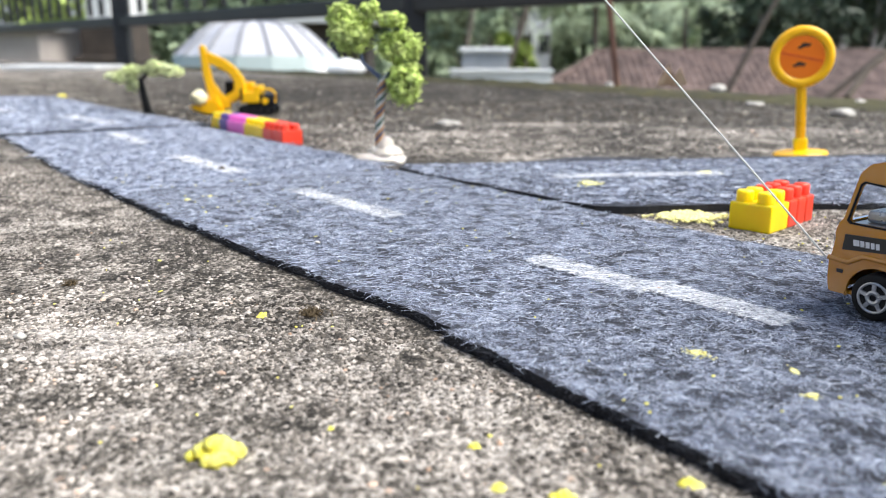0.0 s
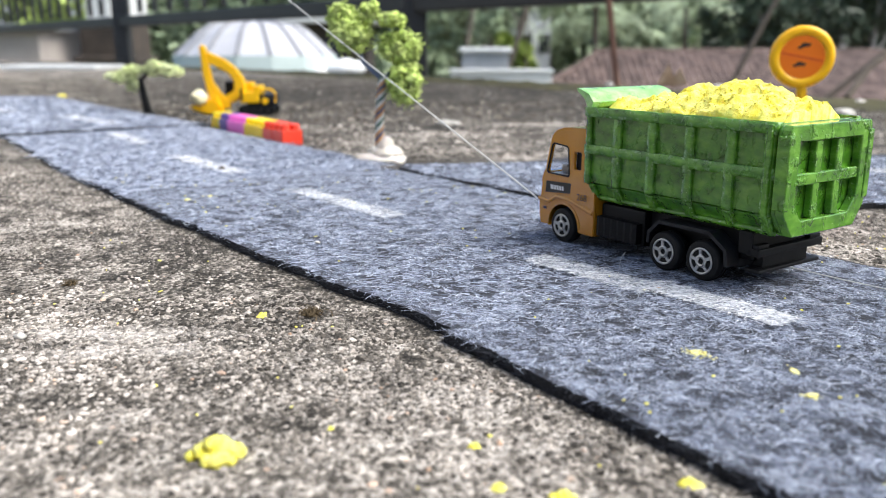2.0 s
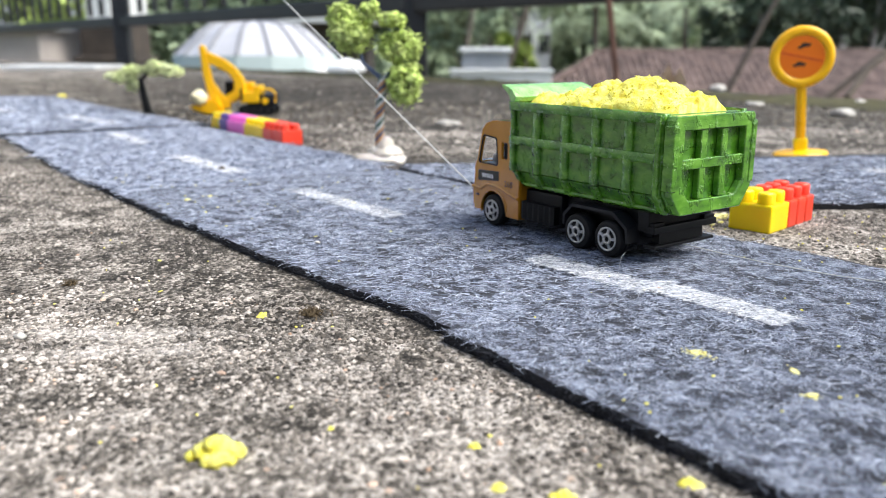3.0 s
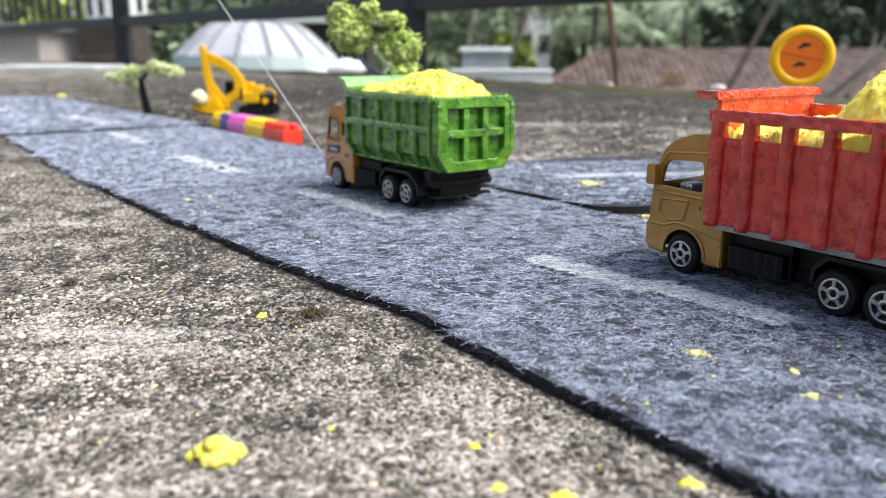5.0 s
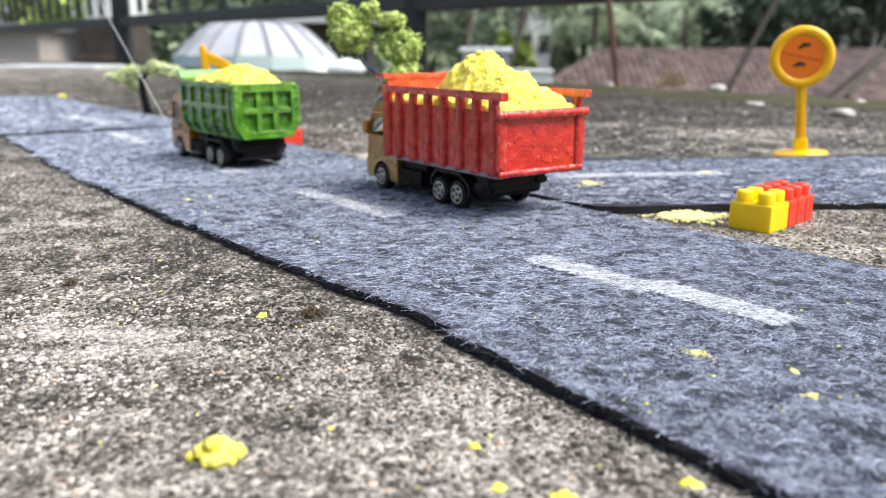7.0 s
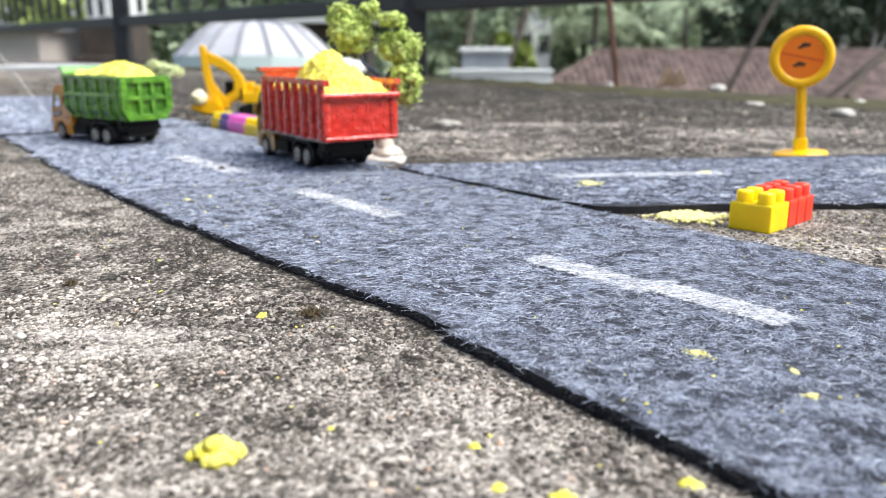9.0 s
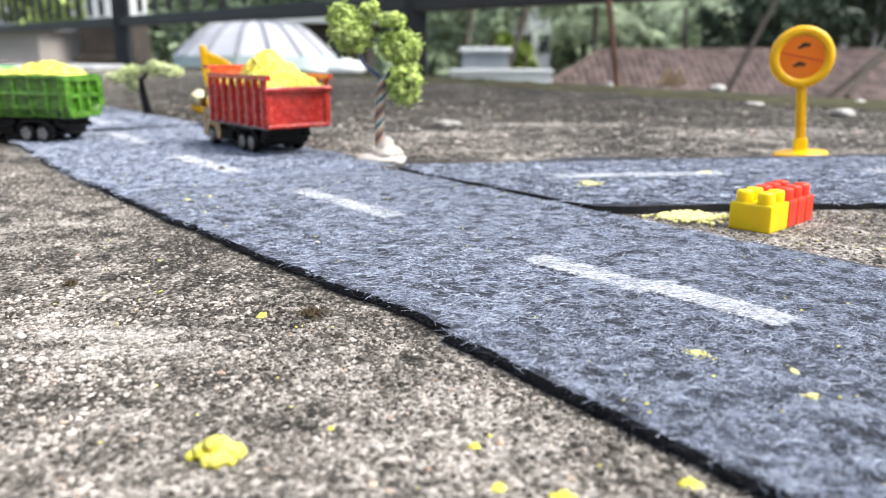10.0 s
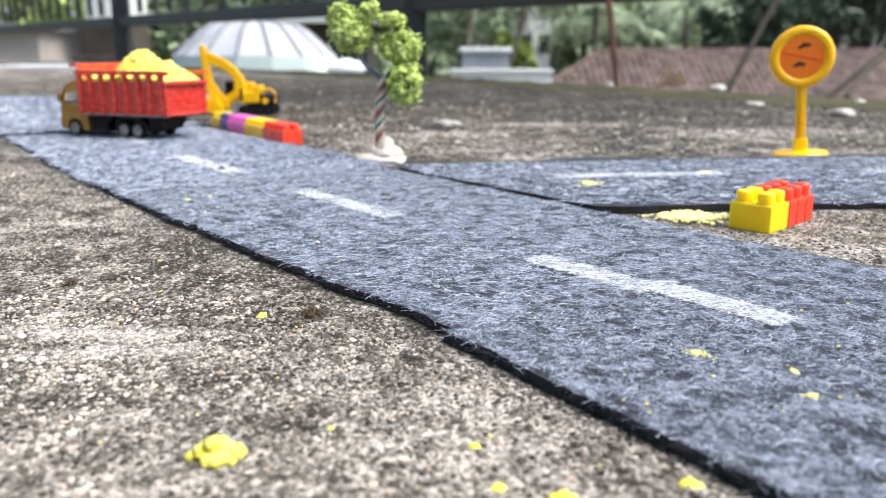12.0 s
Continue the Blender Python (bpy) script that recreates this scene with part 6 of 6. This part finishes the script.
def tree(x, y, height, spread, material, seed, trunk_r=0.14, bark=BARK, lean=0.0, base=-3.5, label="leafy garden tree with an uneven crown", leaves=2600, leaf=0.16):
    rng = random.Random(seed)
    t = thing("tree", label, "tree", "garden trees", pose(x, y, base))
    pts = [(lean * f * height + 0.1 * math.sin(f * 5 + seed), 0.05 * math.cos(f * 4), height * 0.75 * f) for f in (0, 0.2, 0.4, 0.6, 0.8, 1)]
    part("trunk", tube(bmesh.new(), pts, trunk_r, 9, trunk_r * 0.4), bark, t)
    blobs = []
    for k in range(9):
        a = rng.uniform(0, math.tau)
        r = spread * rng.uniform(0.2, 0.8)
        c = (lean * height + r * math.cos(a), r * math.sin(a), height * rng.uniform(0.6, 1.0))
        root = pts[rng.choice((3, 4, 5))]
        mid = tuple((p + q) / 2 + rng.uniform(-0.1, 0.1) for p, q in zip(root, c))
        part("limb", tube(bmesh.new(), [root, mid, c], trunk_r * 0.4, 6, trunk_r * 0.12), bark, t)
        blobs.append((c, (spread * rng.uniform(0.3, 0.5), spread * rng.uniform(0.3, 0.5), spread * rng.uniform(0.22, 0.4)), leaves // 9))
    ob = leaf_mesh("crown", blobs, leaf, material, t, seed)
    ob["kind"] = "stuff"
    return t


def palm(x, y, height, reach, seed, base=-3.5):
    rng = random.Random(seed)
    t = thing("palm", "palm tree with arching pale green fronds", "palm", "garden palms", pose(x, y, base))
    part("trunk", tube(bmesh.new(), [(0, 0, 0), (0.05, 0, height * 0.5), (0, 0.05, height)], 0.13, 9, 0.09), BARK, t)
    for k in range(16):
        a = math.tau * k / 16 + rng.uniform(-0.2, 0.2)
        rise = rng.uniform(0.1, 1.1)
        vs, fs = [], []
        line = []
        for i in range(12):
            f = i / 11
            r = reach * f * math.cos(rise * 0.6)
            z = height + reach * (math.sin(rise) * f - 0.75 * f * f)
            line.append(Vector((r * math.cos(a), r * math.sin(a), z)))
        q = Vector((-math.sin(a), math.cos(a), 0))
        for i in range(1, 12):
            ln = reach * 0.34 * (1 - 0.6 * (i / 11) ** 2)
            fw = (line[i] - line[i - 1]).normalized()
            for sgn in (-1, 1):
                tip = line[i] + q * sgn * ln + fw * ln * 0.5 - Vector((0, 0, ln * rng.uniform(0.2, 0.6)))
                m = len(vs)
                w = fw * 0.035
                vs += [line[i] - w, line[i] + w, tip]
                fs.append((m, m + 1, m + 2))
        m = len(vs)
        for p in line:
            vs += [p - q * 0.012, p + q * 0.012]
        for i in range(11):
            fs.append((m + 2 * i, m + 2 * i + 1, m + 2 * i + 3, m + 2 * i + 2))
        sheet("frond", vs, fs, PALM, t)


palm(5.4, 29.5, 4.2, 2.2, 1)
palm(8.4, 29.0, 4.9, 2.0, 2)
palm(11.3, 29.5, 4.1, 1.9, 3)
palm(1.5, 26.0, 4.6, 1.5, 4)
palm(14.0, 33.0, 5.4, 2.2, 5)
palm(6.4, 31.5, 5.4, 2.6, 6)
palm(5.0, 27.5, 4.9, 1.9, 7)
palm(9.9, 30.5, 4.4, 2.3, 8)
palm(1.4, 29.0, 5.2, 2.2, 9)
tree(0.3, 23, 6.4, 1.7, LEAVES, 11, 0.09, BARK, 0.05, leaves=1300)
tree(1.3, 21, 6.2, 1.5, LEAVES, 12, 0.06, BARK, 0.12, leaves=900)
tree(1.75, 20, 3.75, 0.5, LEAVES_LIME, 13, 0.06, BARK, 0.0, label="lime-green leafy shrub behind the wall")
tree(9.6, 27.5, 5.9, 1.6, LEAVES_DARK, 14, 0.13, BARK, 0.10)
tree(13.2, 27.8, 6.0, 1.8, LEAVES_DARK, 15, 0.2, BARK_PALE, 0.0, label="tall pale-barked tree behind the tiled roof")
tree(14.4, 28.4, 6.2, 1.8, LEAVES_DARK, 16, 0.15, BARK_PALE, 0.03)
tree(-8.6, 19.0, 5.4, 1.3, LEAVES_LIME, 17, 0.1, BARK, leaves=1000)
tree(-7.5, 17.5, 5.0, 1.5, LEAVES_LIME, 18, 0.1, BARK, leaves=1100)


def sapling(base, top, r, label, bark=BARK):
    """A bare slanting trunk with a few short side twigs."""
    rng = random.Random(base[0] * 100)
    t = thing("bare_trunk", label, "tree trunk", "bare trunks")
    a, b = Vector(base), Vector(top)
    pts = [a.lerp(b, f) + Vector((0.05 * math.sin(f * 9 + base[0]), 0, 0)) for f in (0, 0.25, 0.5, 0.75, 1)]
    part("trunk", tube(bmesh.new(), pts, r, 8, r * 0.6), bark, t)
    for f in (0.7, 0.82, 0.92):
        p = a.lerp(b, f)
        part("twig", tube(bmesh.new(), [p, p + Vector((rng.uniform(-0.5, 0.5), 0.1, rng.uniform(0.3, 0.7)))], r * 0.4, 6, r * 0.2), bark, t)


sapling((5.42, 19.0, -3.5), (8.0, 19.0, 2.2), 0.085, "dark bare trunk leaning over the tiled roof")
sapling((6.3, 19.2, -3.5), (11.8, 19.2, 1.4), 0.10, "thick dark trunk slanting across the tiled roof")
sapling((0.75, 18.6, -3.5), (2.05, 18.6, 2.0), 0.075, "slim brown trunk leaning behind the garden wall")
sapling((0.10, 18.2, -3.5), (0.75, 18.2, 2.0), 0.06, "slim brown trunk leaning behind the garden wall")
sapling((2.0, 19.5, -3.5), (1.9, 19.5, 2.4), 0.05, "slim brown trunk leaning behind the garden wall")


def woods():
    rng = random.Random(4)
    blobs = []
    light = []
    for k in range(170):
        x = rng.uniform(-34, 40)
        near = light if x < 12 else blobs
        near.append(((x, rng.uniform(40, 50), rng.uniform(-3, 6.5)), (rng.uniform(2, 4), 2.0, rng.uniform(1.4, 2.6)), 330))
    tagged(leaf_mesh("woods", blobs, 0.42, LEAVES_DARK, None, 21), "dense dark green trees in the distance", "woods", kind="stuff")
    # This half of the woods takes the leaf colour with haze painted in.
    tagged(leaf_mesh("woods", light, 0.42, LEAVES, None, 23), "distant green trees with haze painted into their pale colour", "woods", kind="stuff")
    blobs = []
    for k in range(150):
        x = rng.uniform(-18, 10.5)
        blobs.append(((x, rng.uniform(34, 38), rng.uniform(-3.3, 3.5)), (rng.uniform(1, 2), 1.2, rng.uniform(0.8, 1.6)), 240))
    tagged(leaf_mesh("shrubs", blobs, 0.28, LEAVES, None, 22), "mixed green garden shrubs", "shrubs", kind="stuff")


woods()
branch = tagged(part("branch", tube(bmesh.new(), [(0.66, 1.34, 0.0), (0.70, 1.36, 0.045), (0.76, 1.38, 0.085), (0.86, 1.4, 0.13)], 0.006, 8, 0.003), BARK), "dark dead branch leaning at the slab's edge", "branch")


# ---------------------------------------------------------------- trucks, loads and strings on their way
green_truck, green_wheels = make_green_truck()
red_truck, red_wheels = make_red_truck()
green_load = sand_heap("sand_load", "heap of yellow sand filling the green tipper bed", 19.2, -14.6, -89.8, 48.0, green_heap, 2.2, 3.0)
red_load = sand_heap("sand_load", "tall heap of yellow sand in the red truck bed", 22.9, -14.6, -103.9, 46.0, red_heap, 2.6, 9.0)
pull_string = tagged(part("pull_string", tube(bmesh.new(), [(0, i * 0.05, 0) for i in range(15)], 0.00030, 6), STRING), "thin white thread pulling the green truck", "string")
TOW = 0.118
tow_string = tagged(part("tow_string", tube(bmesh.new(), [(0, i * TOW / 6, -0.003 * math.sin(math.pi * i / 6)) for i in range(7)], 0.00017, 6), STRING), "thin white thread joining the two trucks", "string")

# seconds, place of the front axle on the road, heading
GREEN_WAY = [(0, 0.137, 0.227, 124.5), (0.5, 0.1228, 0.2452, 124.0), (1, 0.1041, 0.2724, 122.0), (1.5, 0.0808, 0.3027, 123.5), (2, 0.0638, 0.3225, 124.4), (2.5, 0.0548, 0.3303, 124.2), (3, 0.0379, 0.3535, 125.5), (3.2, 0.0309, 0.3639, 125.8), (4.8, -0.0328, 0.4385, 126.5), (5, -0.0411, 0.4486, 126.6), (5.5, -0.0624, 0.4702, 126.9), (6, -0.0874, 0.4995, 127.3), (6.5, -0.1322, 0.5478, 128.2), (7, -0.1691, 0.5815, 129.3), (7.2, -0.1775, 0.59, 130), (8.8, -0.296, 0.697, 141), (9, -0.3074, 0.6969, 143.6), (9.5, -0.3505, 0.7056, 156.4), (10, -0.3852, 0.6972, 165.0), (10.5, -0.438, 0.706, 171), (11, -0.481, 0.712, 176), (12, -0.562, 0.714, 180)]
RED_WAY = [(0, 0.27, 0.064, 128.3), (1, 0.238, 0.105, 128.3), (2, 0.199, 0.154, 128.3), (3, 0.172, 0.188, 127), (4, 0.135, 0.229, 125), (4.8, 0.1078, 0.265, 123.5), (5, 0.0979, 0.2766, 123.3), (5.5, 0.079, 0.3053, 123.9), (6, 0.058, 0.335, 123.5), (6.2, 0.0438, 0.3562, 124.3), (6.5, 0.0187, 0.3975, 124.5), (7, -0.0167, 0.4487, 125.1), (7.2, -0.0249, 0.4615, 125.2), (8.8, -0.098, 0.5629, 123.7), (9, -0.1089, 0.5853, 123.8), (9.5, -0.1351, 0.6133, 125.6), (10, -0.1685, 0.6603, 128.9), (10.5, -0.2076, 0.6857, 138.8), (11, -0.2436, 0.7075, 144.2), (11.5, -0.2681, 0.7164, 150.2), (12, -0.3132, 0.7293, 157.1)]


def glide(way, t):
    """Smooth place and heading at t between the rows of a way."""
    w = np.array(way)
    i = int(np.clip(np.searchsorted(w[:, 0], t) - 1, 0, len(w) - 2))

    def slope(k):
        a, b = max(k - 1, 0), min(k + 1, len(w) - 1)
        return (w[b, 1:] - w[a, 1:]) / (w[b, 0] - w[a, 0])

    h = w[i + 1, 0] - w[i, 0]
    u = (t - w[i, 0]) / h
    return (2 * u ** 3 - 3 * u * u + 1) * w[i, 1:] + (u ** 3 - 2 * u * u + u) * h * slope(i) + (3 * u * u - 2 * u ** 3) * w[i + 1, 1:] + (u ** 3 - u * u) * h * slope(i + 1)


def truck_pose(way, t):
    x, y, a = glide(way, t)
    return pose(x, y, FELT_TOP + 0.0004, 0, 0, a - 90)


PULL_RISE = [(0, 39.0), (0.5, 36.0), (1, 27.5), (1.5, 21.25), (2.0, 20.4), (2.5, 21.5), (3.0, 25.0), (5, 32.75), (6, 33.25), (7, 35.25), (9, 35.25), (12, 35.25)]


def motions():
    """Both trucks roll along the felt road, the green one pulled by a thread and towing the red one."""
    times = [k / FPS for k in range(0, 361)]
    for truck, load, wheels, way in ((green_truck, green_load, green_wheels, GREEN_WAY), (red_truck, red_load, red_wheels, RED_WAY)):
        rows = [(t, truck_pose(way, t)) for t in times]
        walk(truck, rows[::3])
        walk(load, rows[::3])
        gone, turns, last = 0.0, [], None
        for t, m in rows:
            if last is not None:
                gone += (m.translation - last).length
            last = m.translation.copy()
            turns.append((t, gone))
        for wheel in wheels:
            seat = wheel.matrix_basis.translation.copy()
            walk(wheel, [(t, Matrix.Translation(seat) @ Matrix.Rotation(-g / (WHEEL_R * MM), 4, "X")) for t, g in turns])
    pull, tow = [], []
    for t in times[::6]:
        m = truck_pose(GREEN_WAY, t)
        rise = np.interp(t, [r[0] for r in PULL_RISE], [r[1] for r in PULL_RISE])
        pull.append((t, m @ pose(-0.019, 0.0146, 0.0142, rise, 0, 0)))
        hook = truck_pose(RED_WAY, t) @ Vector((0, 0.0170, 0.0105))
        eye = m @ Vector((0, -0.0840, 0.0060))
        d = eye - hook
        side = d.to_track_quat("Y", "Z").to_matrix().to_4x4()
        tow.append((t, Matrix.Translation(hook) @ side))
    walk(pull_string, pull)
    walk(tow_string, tow)


motions()
